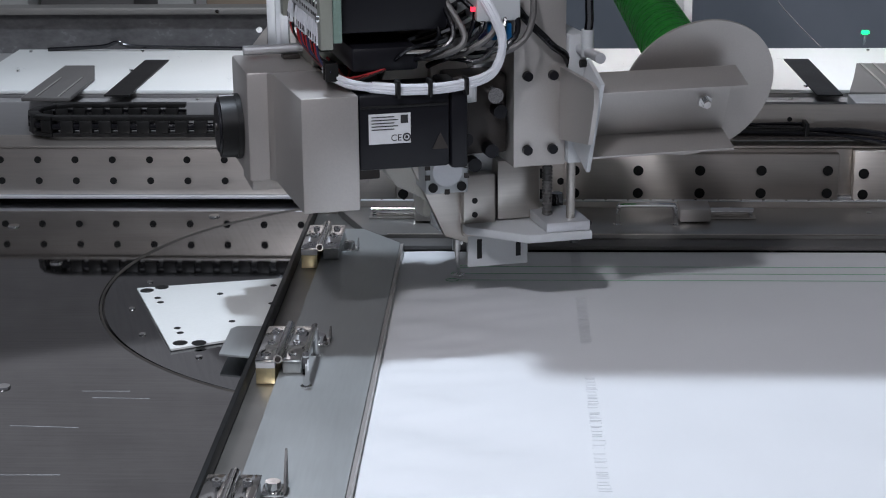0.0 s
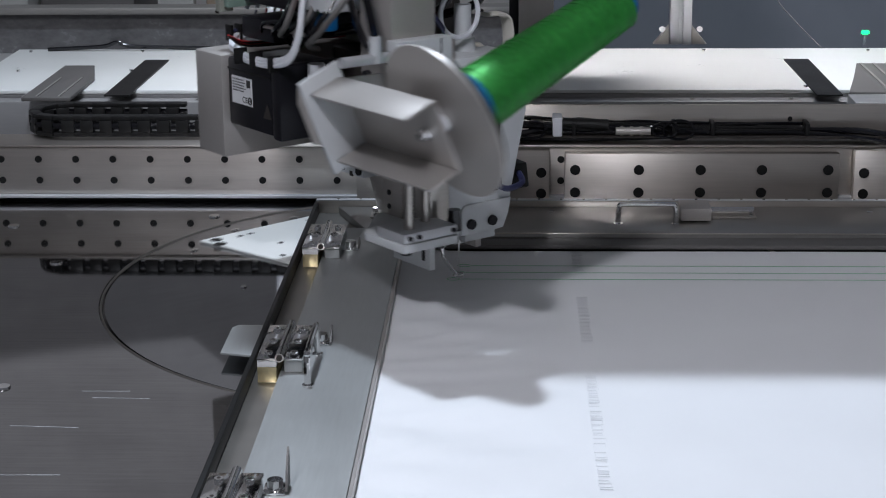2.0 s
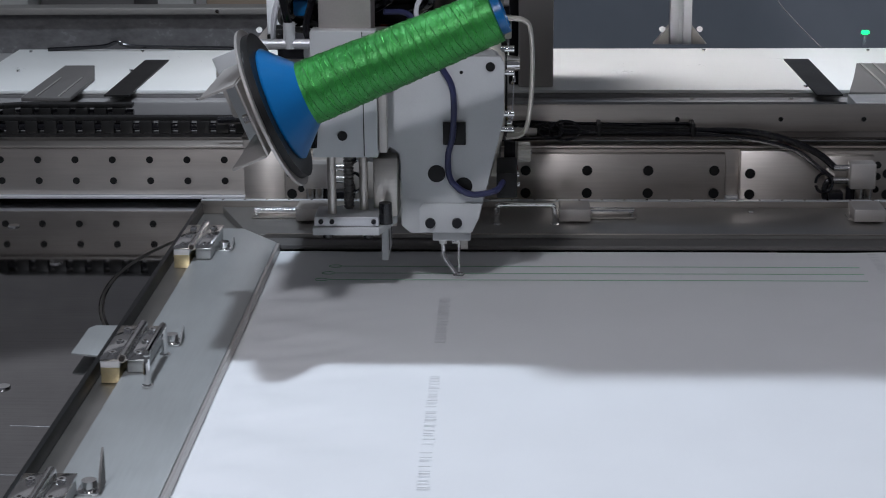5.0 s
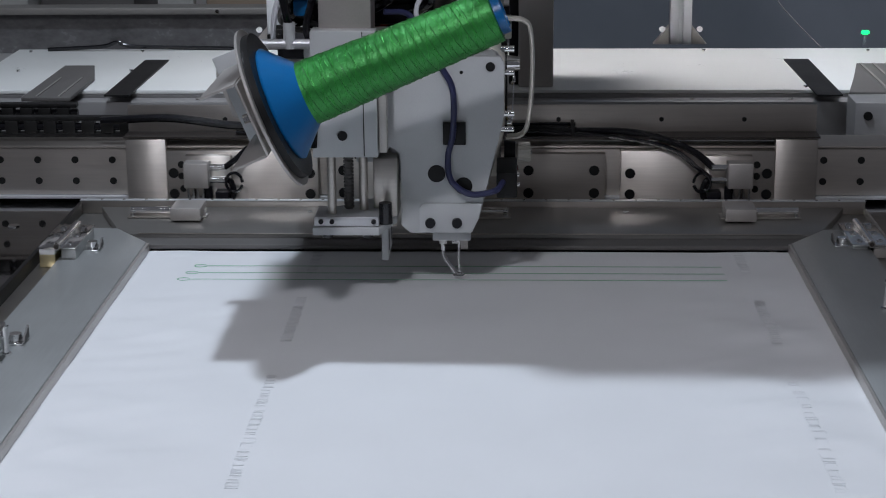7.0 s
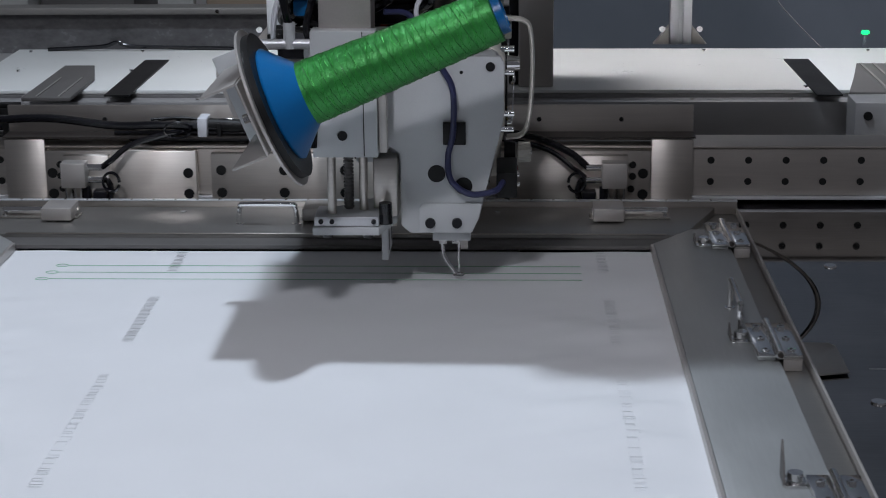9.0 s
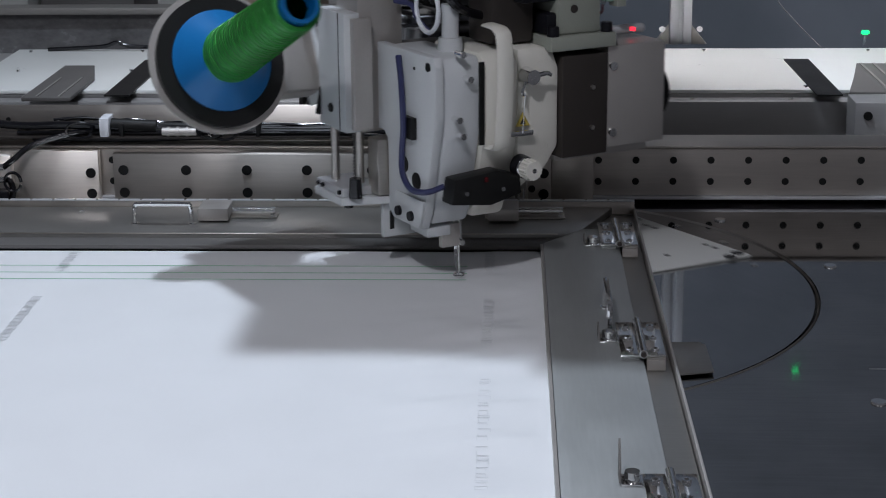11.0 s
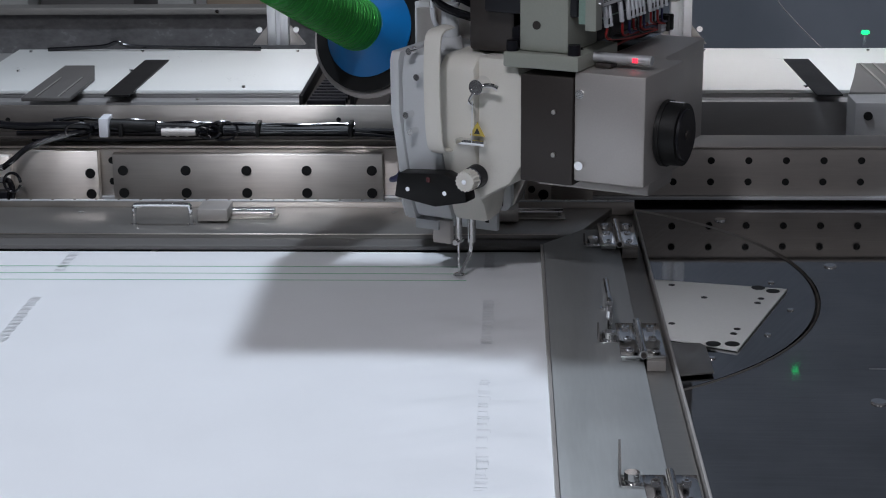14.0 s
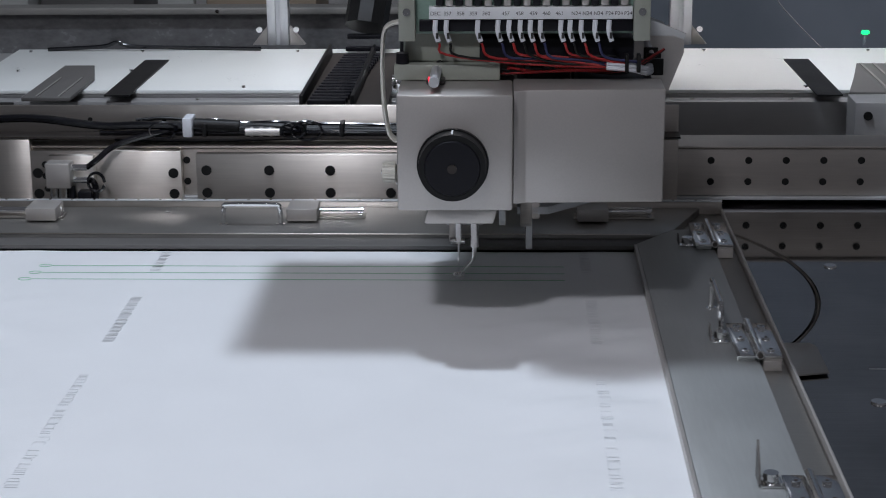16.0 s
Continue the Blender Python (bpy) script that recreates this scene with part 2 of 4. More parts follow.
# enclosure behind
setting("backdrop_low", box(B(), -1.6, 1.6, 1.9, 1.93, -0.85, 0.056), SMOKED, "smoked glass guard, dim reflections mottled into its colour", "glass")
rail = thing("enclosure_rail", "dull grey metal rail across the rear guard", "rail")
for x in (-1.2, -0.6, 0.0):
    part("bolt", screw(B(), (x, 1.869, 0.066), (0, -1, 0), 0.005), CHROME, rail)
part("bar", box(B(), -1.6, 0.118, 1.87, 1.93, 0.058, 0.074, 0.003), FRAMEGREY, rail)
for x0, x1, mat, lab in ((-1.45, -1.15, PALE, "pale cardboard box behind the guard"), (-1.12, -0.88, MIDGREY, "dark grey cabinet behind the guard"), (-0.70, -0.42, BEIGE, "brown cardboard box behind the guard")):
    b = thing("storage_box", lab, "box")
    part("body", box(B(), x0, x1, 2.3, 2.6, -0.85, 0.35, 0.01), mat, b)
    part("lid", box(B(), x0 - 0.01, x1 + 0.01, 2.29, 2.61, 0.352, 0.37, 0.004), mat, b)


setting("guard_panel", box(B(), 0.12, 1.6, 1.86, 1.868, -0.85, 1.75), GUARD, "blue-grey translucent guard panel behind the bench", "panel")
board = thing("pale_board", "pale board lying behind the guard", "board")
part("sheet", box(B(), -0.81, -0.72, 2.24, 2.28, -0.85, 0.30, 0.003), PALE, board)
part("edge", box(B(), -0.815, -0.715, 2.235, 2.285, 0.3005, 0.306, 0.001), FRAMEGREY, board)


def extrusion(x):
    col = thing("aluminium_post", "slotted aluminium profile post standing on the rear bench", "post", "profile posts")
    b = B()
    for dx in (-0.012, 0.012):
        box(b, x + dx - 0.008, x + dx + 0.008, 1.2, 1.23, 0.1, 0.75, 0.001)
    box(b, x - 0.01, x + 0.01, 1.207, 1.225, 0.1, 0.75)
    part("profile", b, ALU, col)
    for s in (-1, 1):
        part("foot_bracket", prism(B(), [(x + s * 0.0215, 0.1), (x + s * 0.05, 0.1), (x + s * 0.0215, 0.135)], "y", 1.205, 1.225), GREYBOX, col)
        part("bolt", screw(B(), (x + s * 0.035, 1.20, 0.13), (0, -1, 0), 0.006), CHROME, col)
    return col


extrusion(-0.375), extrusion(0.384)

# cable chain behind the head
chain = thing("cable_chain", "black plastic cable chain running down behind the head", "cable chain")
for i in range(26):
    y = 0.61 + min(i, 20) * 0.0245
    z = 0.104 + max(0, i - 17) ** 1.5 * 0.010
    part("link", box(B(), -0.255 + 0.0012 * i, -0.195 + 0.0015 * i, y, y + 0.015, z, z + 0.008, 0.001), BLACKM, chain)
for s in (-1, 1):
    part("side_plate", box(B(), -0.223 + s * 0.04 - 0.003, -0.223 + s * 0.04 + 0.003, 0.60, 1.08, 0.1, 0.122, 0.001), BLACK, chain)
part("tray", box(B(), -0.262, -0.13, 0.60, 1.1, 0.1003, 0.1025), DARK, chain)
part("upper_run", tube(B(), [(-0.2, 1.1, 0.15), (-0.19, 1.13, 0.22), (-0.18, 1.1, 0.32)], 0.04, 10), BLACK, chain)

cord = thing("loose_cord", "thin grey cord hanging down behind the bench", "cord")
part("cord", tube(B(), [(0.55, 1.24, 0.25), (0.56, 1.24, 0.19), (0.60, 1.2, 0.14), (0.64, 1.15, 0.1015)], 0.0009), MIDGREY, cord)
wire = thing("loose_cord", "black cord lying on the rear of the bench", "cord")
part("cord", tube(B(), [(-0.80, 1.14, 0.1035), (-0.70, 1.145, 0.108), (-0.67, 1.145, 0.116), (-0.64, 1.145, 0.108), (-0.5, 1.15, 0.104), (-0.40, 1.14, 0.104)], 0.004), RUBBER, wire)

# unseen tube lamps on trusses, added for highlights on chrome and beam
def fill_tube_lamp(x, y):
    lamp = thing("fill_tube_lamp", "unseen white tube lamp added for sheen on the steel", "lamp", "hall tube lamps")
    part("housing", box(B(), x - 0.64, x + 0.64, y - 0.05, y + 0.05, 2.93, 2.99, 0.004), PALE, lamp)
    part("tube", cyl(B(), (x - 0.6, y, 2.905), (x + 0.6, y, 2.905), 0.022, seg=12), TUBELIGHT, lamp, "glowing white tube")
    for d in (-0.5, 0.5):
        part("hanger", cyl(B(), (x + d, y, 2.985), (x + d, y, 3.42), 0.004, seg=6), MIDGREY, lamp)


for y in (-3.2, -2.1, -1.0):
    fill_tube_lamp(-0.45, y)
for x in (-2.0, -0.95, 0.05, 1.2):
    setting("ceiling_truss", box(B(), x - 0.04, x + 0.04, -5, 6.1, 3.29, 3.42), MIDGREY, "grey steel truss under the hall roof", "truss")

# ---- turntable disc with the white plate ----
disc = thing("rotary_disc", "polished round steel turntable set flush in the table", "turntable")
b = B()
cyl(b, (0, 0, -0.010), (0, 0, -0.0005), 0.4358, seg=128)
part("plate_disc", b, DISC, disc)
b = B()
n = 128
for i in range(n):
    a0, a1 = 6.2832 * i / n, 6.2832 * (i + 1) / n
    vs = [b.verts.new((r * math.cos(a), r * math.sin(a), z)) for a in (a0, a1) for r, z in ((0.4388, -0.002), (0.4402, 0.0012), (0.4416, -0.002))]
    b.faces.new((vs[0], vs[1], vs[4], vs[3])), b.faces.new((vs[1], vs[2], vs[5], vs[4]))
part("rim", b, STEEL, disc, "bright chamfered rim")
# trapezoid cover: angles as the head looks to the camera
az = radians
A = [(0.4005 * math.cos(az(77.7)), 0.4005 * math.sin(az(77.7))), (0.4045 * math.cos(az(112.7)), 0.4045 * math.sin(az(112.7)))]
mid = Vector((A[0][0] + A[1][0], A[0][1] + A[1][1])).normalized()
side = Vector((-mid.y, mid.x))
Cc = mid * 0.10
quad = [A[0], A[1], tuple(Cc + side * 0.085), tuple(Cc - side * 0.085)]
cover = part("cover_plate", prism(B(), quad, "z", 0.0002, 0.003, 0.0004), WHITE, disc, "white trapezoid cover plate with holes")
for u, v, r in ((0.372, -0.105, 0.0085), (0.352, -0.112, 0.0085), (0.372, 0.105, 0.0085), (0.352, 0.112, 0.0085), (0.365, -0.07, 0.004), (0.365, -0.052, 0.004), (0.365, 0.07, 0.004), (0.365, 0.052, 0.004), (0.30, 0.05, 0.004), (0.29, -0.06, 0.004), (0.25, 0.085, 0.004), (0.22, -0.07, 0.004), (0.24, 0.0, 0.004)):
    p = mid * u + side * v
    part("hole", cyl(B(), (p.x, p.y, 0.0028), (p.x, p.y, 0.0034), r, seg=14), BLACK, cover)
for u, v in ((0.40, -0.05), (0.405, 0.05), (0.36, 0.15), (0.36, -0.15), (0.18, 0.2)):
    p = mid * u + side * v
    part("screw", screw(B(), (p.x, p.y, 0), (0, 0, 1), 0.004, 0.0012), CHROME, disc)

# ---- rail beam: moves a little to and fro ----
beam = thing("rail_beam", "long brushed steel rail beam with two rows of bolt holes", "beam")
part("face", box(B(), -1.3, 1.3, 0.405, 0.47, 0.012, 0.082, 0.001), STEELX, beam)
part("top_lip", box(B(), -1.3, 1.3, 0.400, 0.475, 0.0835, 0.087, 0.001), STEELX, beam, "bright top edge")
part("bottom_lip", box(B(), -1.3, 1.3, 0.398, 0.47, 0.007, 0.0115, 0.001), ALU, beam)
part("guide_groove", box(B(), -1.3, 1.3, 0.43, 0.46, 0.002, 0.0065), BLACK, beam)
h0 = None
for i in range(42):
    for z in (0.0647, 0.033):
        k = i - 12
        x = -0.6314 + 0.0554 * k - 0.000032 * k * k
        if h0 is None:
            h0 = part("bolt_hole", cyl(B(), (0, 0.4035, 0), (0, 0.406, 0), 0.0052, seg=14), BLACK, beam)
            h0.location = (x, 0, z)
        else:
            share(h0, Matrix.Translation((x, 0, z)))

# ---- moving carriage and cable tray on the beam ----
carriage = thing("carriage", "brushed steel carriage with bolted plates on the rail beam", "carriage")


def cplate(x0, x1, z0, z1, y, holes, label="", r=0.0075):
    p = part("plate", box(B(), x0, x1, y, y + 0.015, z0, z1, 0.0012), STEELX, carriage, label)
    for x, z in holes:
        q = part("cap_screw", cyl(B(), (x, y - 0.0015, z), (x, y + 0.002, z), r, r * 0.94, 18), BLACK, p)
    return p


cplate(0.142, 0.537, 0.004, 0.078, 0.385, [(x, z) for x in (0.157, 0.249, 0.338, 0.426, 0.521) for z in (0.054, 0.0205)], "long plate with black cap screws")
cplate(-0.102, 0.120, 0.002, 0.082, 0.388, [(x, z) for x in (-0.092, 0.108) for z in (0.049, 0.018)])
cplate(0.559, 0.781, 0.002, 0.082, 0.388, [(x, z) for x in (0.573, 0.770) for z in (0.049, 0.018)])
cplate(-0.162, -0.1025, 0.004, 0.098, 0.392, [])
cplate(0.7815, 0.842, 0.004, 0.098, 0.392, [])
part("tray_plate", box(B(), -0.164, 0.845, 0.43, 0.436, 0.0885, 0.141, 0.001), STEELX, carriage, "upright cable tray plate")
part("tray_floor", box(B(), -0.164, 0.845, 0.392, 0.429, 0.0995, 0.102), DARK, carriage)
for x in (-0.02, 0.09, 0.47, 0.62, 0.74):
    part("tray_screw", cyl(B(), (x, 0.4285, 0.120), (x, 0.431, 0.120), 0.0035, seg=10), BLACK, carriage)


def clamp_unit(x, s):
    """A pneumatic clamp on the carriage with two guide rods; its fittings point to side s."""
    def bx(a, c, *r):
        return box(B(), x + min(s * a, s * c), x + max(s * a, s * c), *r)
    c = part("clamp_unit", bx(-0.022, 0.045, 0.372, 0.3875, 0.0, 0.078, 0.001), STEELX, carriage, "small clamp cylinder unit")
    part("block", bx(-0.020, 0.016, 0.345, 0.3715, 0.036, 0.073, 0.002), GREYBOX, c)
    for dx, r, m in ((-0.012, 0.006, CHROME), (0.002, 0.0075, CHROME), (0.014, 0.005, BLACKM)):
        part("cylinder", cyl(B(), (x + s * dx, 0.36, -0.008), (x + s * dx, 0.36, 0.036), r), m, c)
    part("end_cap", bx(-0.022, 0.02, 0.347, 0.371, 0.002, 0.010, 0.001), BLACKM, c)
    for z in (0.046, 0.064):
        part("fitting", cyl(B(), (x + s * 0.016, 0.36, z), (x + s * 0.038, 0.36, z), 0.005), CHROME, c)
    for dx, z in ((-0.03, 0.062), (-0.03, 0.045), (-0.028, 0.026), (0.03, 0.028), (0.03, 0.012)):
        part("cap_screw", cyl(B(), (x + s * dx, 0.385, z), (x + s * dx, 0.389, z), 0.005), BLACK, c)
    part("elbow", tube(B(), [(x + s * 0.038, 0.36, 0.046), (x + s * 0.046, 0.358, 0.044), (x + s * 0.050, 0.357, 0.030), (x + s * 0.046, 0.357, 0.012)], 0.0045, 8, 4), RUBBER, c)
    part("valve_body", bx(0.024, 0.044, 0.350, 0.3715, 0.014, 0.030, 0.0015), BLACKM, c)
    part("loop", tube(B(), [(x + s * (0.052 + 0.012 * math.cos(a * 0.6)), 0.352, 0.044 + 0.014 * math.sin(a * 0.6)) for a in range(11)], 0.0022, 6, 3), RUBBER, c)
    part("bracket", bx(0.020, 0.034, 0.343, 0.352, -0.008, 0.004, 0.0008), CHROME, c)
    part("sensor", bx(0.022, 0.040, 0.352, 0.371, 0.003, 0.012, 0.001), ALU, c)


clamp_unit(-0.05, 1), clamp_unit(0.725, -1)
b = B()
tube(b, [(0.69, 0.36, 0.064), (0.66, 0.375, 0.085), (0.60, 0.395, 0.104), (0.50, 0.41, 0.107), (0.2, 0.41, 0.096), (0.02, 0.41, 0.097)], 0.005)
part("cable", b, RUBBER, carriage)
b = B()
tube(b, [(0.69, 0.36, 0.046), (0.67, 0.37, 0.06), (0.62, 0.38, 0.09), (0.50, 0.40, 0.104), (0.3, 0.402, 0.106), (0.0, 0.402, 0.106)], 0.0035)
part("cable", b, RUBBER, carriage)
b = B()
tube(b, [(-0.012, 0.36, 0.064), (0.004, 0.358, 0.076), (0.03, 0.375, 0.094), (0.09, 0.395, 0.108), (0.14, 0.41, 0.106), (0.3, 0.41, 0.106)], 0.0045)
part("cable", b, RUBBER, carriage)
b = B()
tube(b, [(-0.2, 0.41, 0.122), (-0.1, 0.41, 0.126), (0.0, 0.405, 0.116), (0.08, 0.40, 0.118), (0.2, 0.405, 0.112), (0.34, 0.41, 0.107)], 0.006)
part("cable", b, RUBBER, carriage)
part("cable_tie", box(B(), 0.124, 0.138, 0.388, 0.425, 0.102, 0.130, 0.002), WIREW, carriage)
part("connector", cyl(B(), (0.139, 0.405, 0.118), (0.205, 0.405, 0.115), 0.009), BLACK, carriage)
part("connector", cyl(B(), (0.215, 0.395, 0.109), (0.265, 0.395, 0.109), 0.006), GREYBOX, carriage)
for k in range(3):
    part("connector_ring", cyl(B(), (0.222 + 0.014 * k, 0.395, 0.109), (0.226 + 0.014 * k, 0.395, 0.109), 0.0072), GREYBOX, carriage)
for k, (x, r) in enumerate(((0.285, 0.011), (0.305, 0.014), (0.095, 0.012))):
    part("cable_loop", tube(B(), [(x + 1.6 * r * math.cos(a * 0.55), 0.388 + 0.002 * math.sin(a), 0.112 + r * math.sin(a * 0.55)) for a in range(12)], 0.002, 6, 3), RUBBER, carriage)

rc = random.Random(11)
for k in range(5):
    pts = []
    for q in range(12):
        x = 0.05 + q * 0.04 + rc.uniform(-0.008, 0.008)
        pts.append((x, 0.402 + 0.004 * k + rc.uniform(-0.004, 0.004), 0.106 + 0.0022 * k + max(0, 0.012 - 0.0016 * q) * rc.uniform(0.3, 1.2)))
    part("cable", tube(B(), pts, 0.0022 + 0.0005 * (k % 3), 7, 4), RUBBER if k == 4 else BLACK, carriage)
for x in (0.155, 0.30, 0.355, 0.49):
    part("cable_tie", box(B(), x - 0.003, x + 0.003, 0.392, 0.424, 0.1022, 0.121, 0.001), BLACK, carriage)
part("curl", tube(B(), [(0.275 + 0.02 * math.cos(a * 0.6), 0.40 + 0.006 * math.sin(a * 0.6), 0.112 + 0.004 * math.sin(a * 1.1)) for a in range(16)], 0.002, 6, 3), RUBBER, carriage)

# drag chain to the carriage
drag = thing("drag_chain", "black plastic drag chain lying looped beside the rail", "cable chain")
RB = 0.048


def chain_link(i):
    """Place and heading of link i along the front run, the bend and the rear run."""
    d = -0.20 - i * 0.0285
    if d > -0.605:
        return d, 0.442, math.pi
    a = (-0.605 - d) / RB
    if a < math.pi:
        return -0.605 - RB * math.sin(a), 0.442 + RB - RB * math.cos(a), math.pi - a
    return -0.605 + (a - math.pi) * RB, 0.442 + 2 * RB, 0.0


b = B()
for z0, z1 in ((0.0915, 0.098), (0.1165, 0.123)):
    box(b, -0.0155, 0.0155, -0.0075, 0.0075, z0, z1, 0.001)
box(b, -0.0155, 0.0035, -0.0085, 0.0085, 0.0982, 0.1163, 0.001)
lk = part("link", b, BLACK, drag)
inner = part("inner_cable", cyl(B(), (-0.0155, 0.002, 0.107), (0.0155, 0.002, 0.107), 0.0055, seg=10), RUBBER, lk)
x, y, a = chain_link(0)
lk.matrix_basis = pose(x, y, 0, 0, 0, math.degrees(a))
for i in range(1, 26):
    x, y, a = chain_link(i)
    o = share(lk, pose(x, y, 0, 0, 0, math.degrees(a)))
    share(inner, None, o)
part("end_bracket", box(B(), -0.198, -0.160, 0.432, 0.452, 0.0905, 0.122, 0.001), STEELX, drag, "steel end bracket")

# ---- clamp frame ----
cf = thing("clamp_frame", "ground steel clamp frame holding the fabric under the needle", "clamp frame")
IX0, IX1, IY1, IY0, ZT = -0.080, 0.765, 0.120, -0.95, 0.021


def frame_bars():
    part("rear_bar", prism(B(), [(IX0 - 0.055, 0.188), (IX0 - 0.030, 0.157), (IX1 + 0.030, 0.157), (IX1 + 0.055, 0.188), (IX1 + 0.10, 0.30), (IX0 - 0.10, 0.30)], "z", 0.0105, ZT, 0.0012), REARBAR, cf, "rear clamping bar")
    part("rear_step", prism(B(), [(IX0 - 0.029, 0.1565), (IX0, IY1), (IX1, IY1), (IX1 + 0.029, 0.1565)], "z", 0.0105, 0.0165, 0.001), MIDGREY, cf, "lower front step of the bar")
    # thin bright strip drawn for the highlight on the step's edge
    part("step_highlight", box(B(), IX0 - 0.02, IX1 + 0.02, 0.1555, 0.1585, 0.0212, 0.0225, 0.0004), STEELX, cf, "thin strip for the highlight line along the step")
    for x in (0.12, 0.36, 0.56):
        part("dowel", cyl(B(), (x, 0.272, ZT), (x, 0.272, ZT + 0.0012), 0.004, seg=12), CHROME, cf)
    part("rear_shelf", box(B(), IX0 - 0.131, IX1 + 0.131, 0.189, 0.345, 0.003, 0.010, 0.001), REARBAR, cf)
    part("rear_lip", box(B(), IX0 - 0.131, IX1 + 0.131, 0.302, 0.308, 0.0105, 0.029, 0.001), STEELX, cf, "upturned rear lip")
    # pale strip with chrome dots, drawn for the dotted highlight on the lip
    part("lip_highlight", box(B(), IX0 - 0.131, IX1 + 0.131, 0.300, 0.3095, 0.0292, 0.0306, 0.0004), ALU, cf, "thin pale strip for the highlight line on the lip")
    for k in range(34):
        part("lip_dot", screw(B(), (IX0 - 0.10 + k * 0.0315, 0.3045, 0.0306), (0, 0, 1), 0.0022, 0.0008, 8), CHROME, cf)
    for s, x in ((-1, IX0), (1, IX1)):
        part("side_leaf", prism(B(), [(x, IY1 - 0.0015), (x + s * 0.0535, 0.187), (x + s * 0.098, 0.187), (x + s * 0.098, IY0), (x, IY0)], "z", 0.0105, ZT, 0.0012), LEAF, cf, "hinged side leaf of ground steel")
        # left tray and tab lighter than right: their reflections put into the material
        part("side_tray", box(B(), min(x, x + s * 0.128), max(x, x + s * 0.128), IY0, 0.188, 0.003, 0.0098, 0.0008), STEEL if s < 0 else REARBAR, cf, "side tray under the leaf")
        part("side_lip", box(B(), x + s * 0.1310 - (0.0028 if s < 0 else 0.0015), x + s * 0.1310 + (0.0028 if s < 0 else 0.0015), IY0, 0.33, 0.003, 0.026 if s < 0 else 0.019, 0.0007), BLACK if s < 0 else GREYBOX, cf, "upturned outer lip")
        part("edge_strip", box(B(), min(x - s * 0.0005, x - s * 0.004), max(x - s * 0.0005, x - s * 0.004), IY0, IY1 - 0.005, 0.0098, 0.0205), GREYBOX, cf, "folded inner edge strip")
        d = 0.025 if s < 0 else 0.0
        part("tab", prism(B(), [(x + s * 0.134, -0.225 + d), (x + s * 0.168, -0.225 + d), (x + s * 0.174, -0.235 + d), (x + s * 0.174, -0.320 + d), (x + s * 0.134, -0.330 + d)], "z", 0.010 if s < 0 else 0.0022, 0.0125 if s < 0 else 0.0042, 0.0004), LEAF if s < 0 else REARBAR, cf, "bent sheet tab on the outer lip")


frame_bars()


def hinge(x, y, s, z):
    """A butt hinge whose leaves lie at height z on spacer blocks."""
    h = part("hinge", box(B(), x - 0.024, x - 0.0035, y - 0.054, y + 0.054, z, z + 0.0026, 0.0006), CHROME, cf, "chrome butt hinge")
    part("hinge_leaf", box(B(), x + 0.0035, x + 0.024, y - 0.054, y + 0.054, z, z + 0.0026, 0.0006), CHROME, h)
    b = B()
    for q in range(5):
        cyl(b, (x, y - 0.056 + q * 0.0224, z + 0.0035), (x, y - 0.0342 + q * 0.0224, z + 0.0035), 0.0048, seg=14)
    part("knuckle", b, CHROME, h)
    part("pin_end", cyl(B(), (x, y - 0.058, z + 0.0035), (x, y - 0.0562, z + 0.0035), 0.003), DARK, h)
    mid_z = 0.003 + (z - 0.0105) * 0.55
    for z0, z1, m in ((0.0102, 0.0102 + mid_z, BRASS if s < 0 else GREYBOX), (0.0104 + mid_z, z - 0.0003, LABEL if s < 0 else GREYBOX)):
        part("spacer_block", box(B(), x + min(s * 0.004, s * 0.024), x + max(s * 0.004, s * 0.024), y - 0.052, y + 0.048, z0, z1, 0.0005), m, h, "raw metal spacer block")
    part("leaf_block", box(B(), x + min(-s * 0.004, -s * 0.023), x + max(-s * 0.004, -s * 0.023), y - 0.050, y + 0.050, 0.0214, z - 0.0003, 0.0005), LEAF, h)
    for dx in (-0.0135, 0.0135):
        for dy in (-0.038, 0, 0.038):
            sc = part("screw", screw(B(), (x + dx, y + dy, z + 0.0026), (0, 0, 1), 0.0046, 0.002), CHROME, h)
            part("socket", cyl(B(), (x + dx, y + dy, z + 0.0046), (x + dx, y + dy, z + 0.0049), 0.002, seg=6), DARK, sc)


def clip(x, y, s, tall):
    c = part("stop_clip", box(B(), x - 0.010, x + 0.010, y - 0.012, y + 0.012, 0.0215, 0.0235, 0.0005), CHROME, cf, "small bent chrome stop clip")
    e = x - s * 0.011
    part("upright", prism(B(), [(y - 0.010, 0.0236), (y + 0.012, 0.0236), (y + 0.012, 0.0236 + tall), (y - 0.004, 0.0236 + tall * 0.45)], "x", e - 0.001, e + 0.001), MIDGREY, c)
    part("screw", screw(B(), (x, y, 0.0235), (0, 0, 1), 0.0075, 0.008), CHROME, c)


def handle(a, b_, h):
    a, b_ = Vector(a), Vector(b_)
    up = Vector((0, 0, h))
    d = (b_ - a) * 0.1
    hd = part("handle", tube(B(), [a, a + up * 0.5, a + up * 0.9 + d * 0.25, a + up + d, b_ + up - d, b_ + up * 0.9 - d * 0.25, b_ + up * 0.5, b_], 0.0035, 10), CHROME, cf, "chrome bow handle")
    for p in (a, b_):
        part("foot", cyl(B(), p, p + Vector((0, 0, 0.002)), 0.006), CHROME, hd)


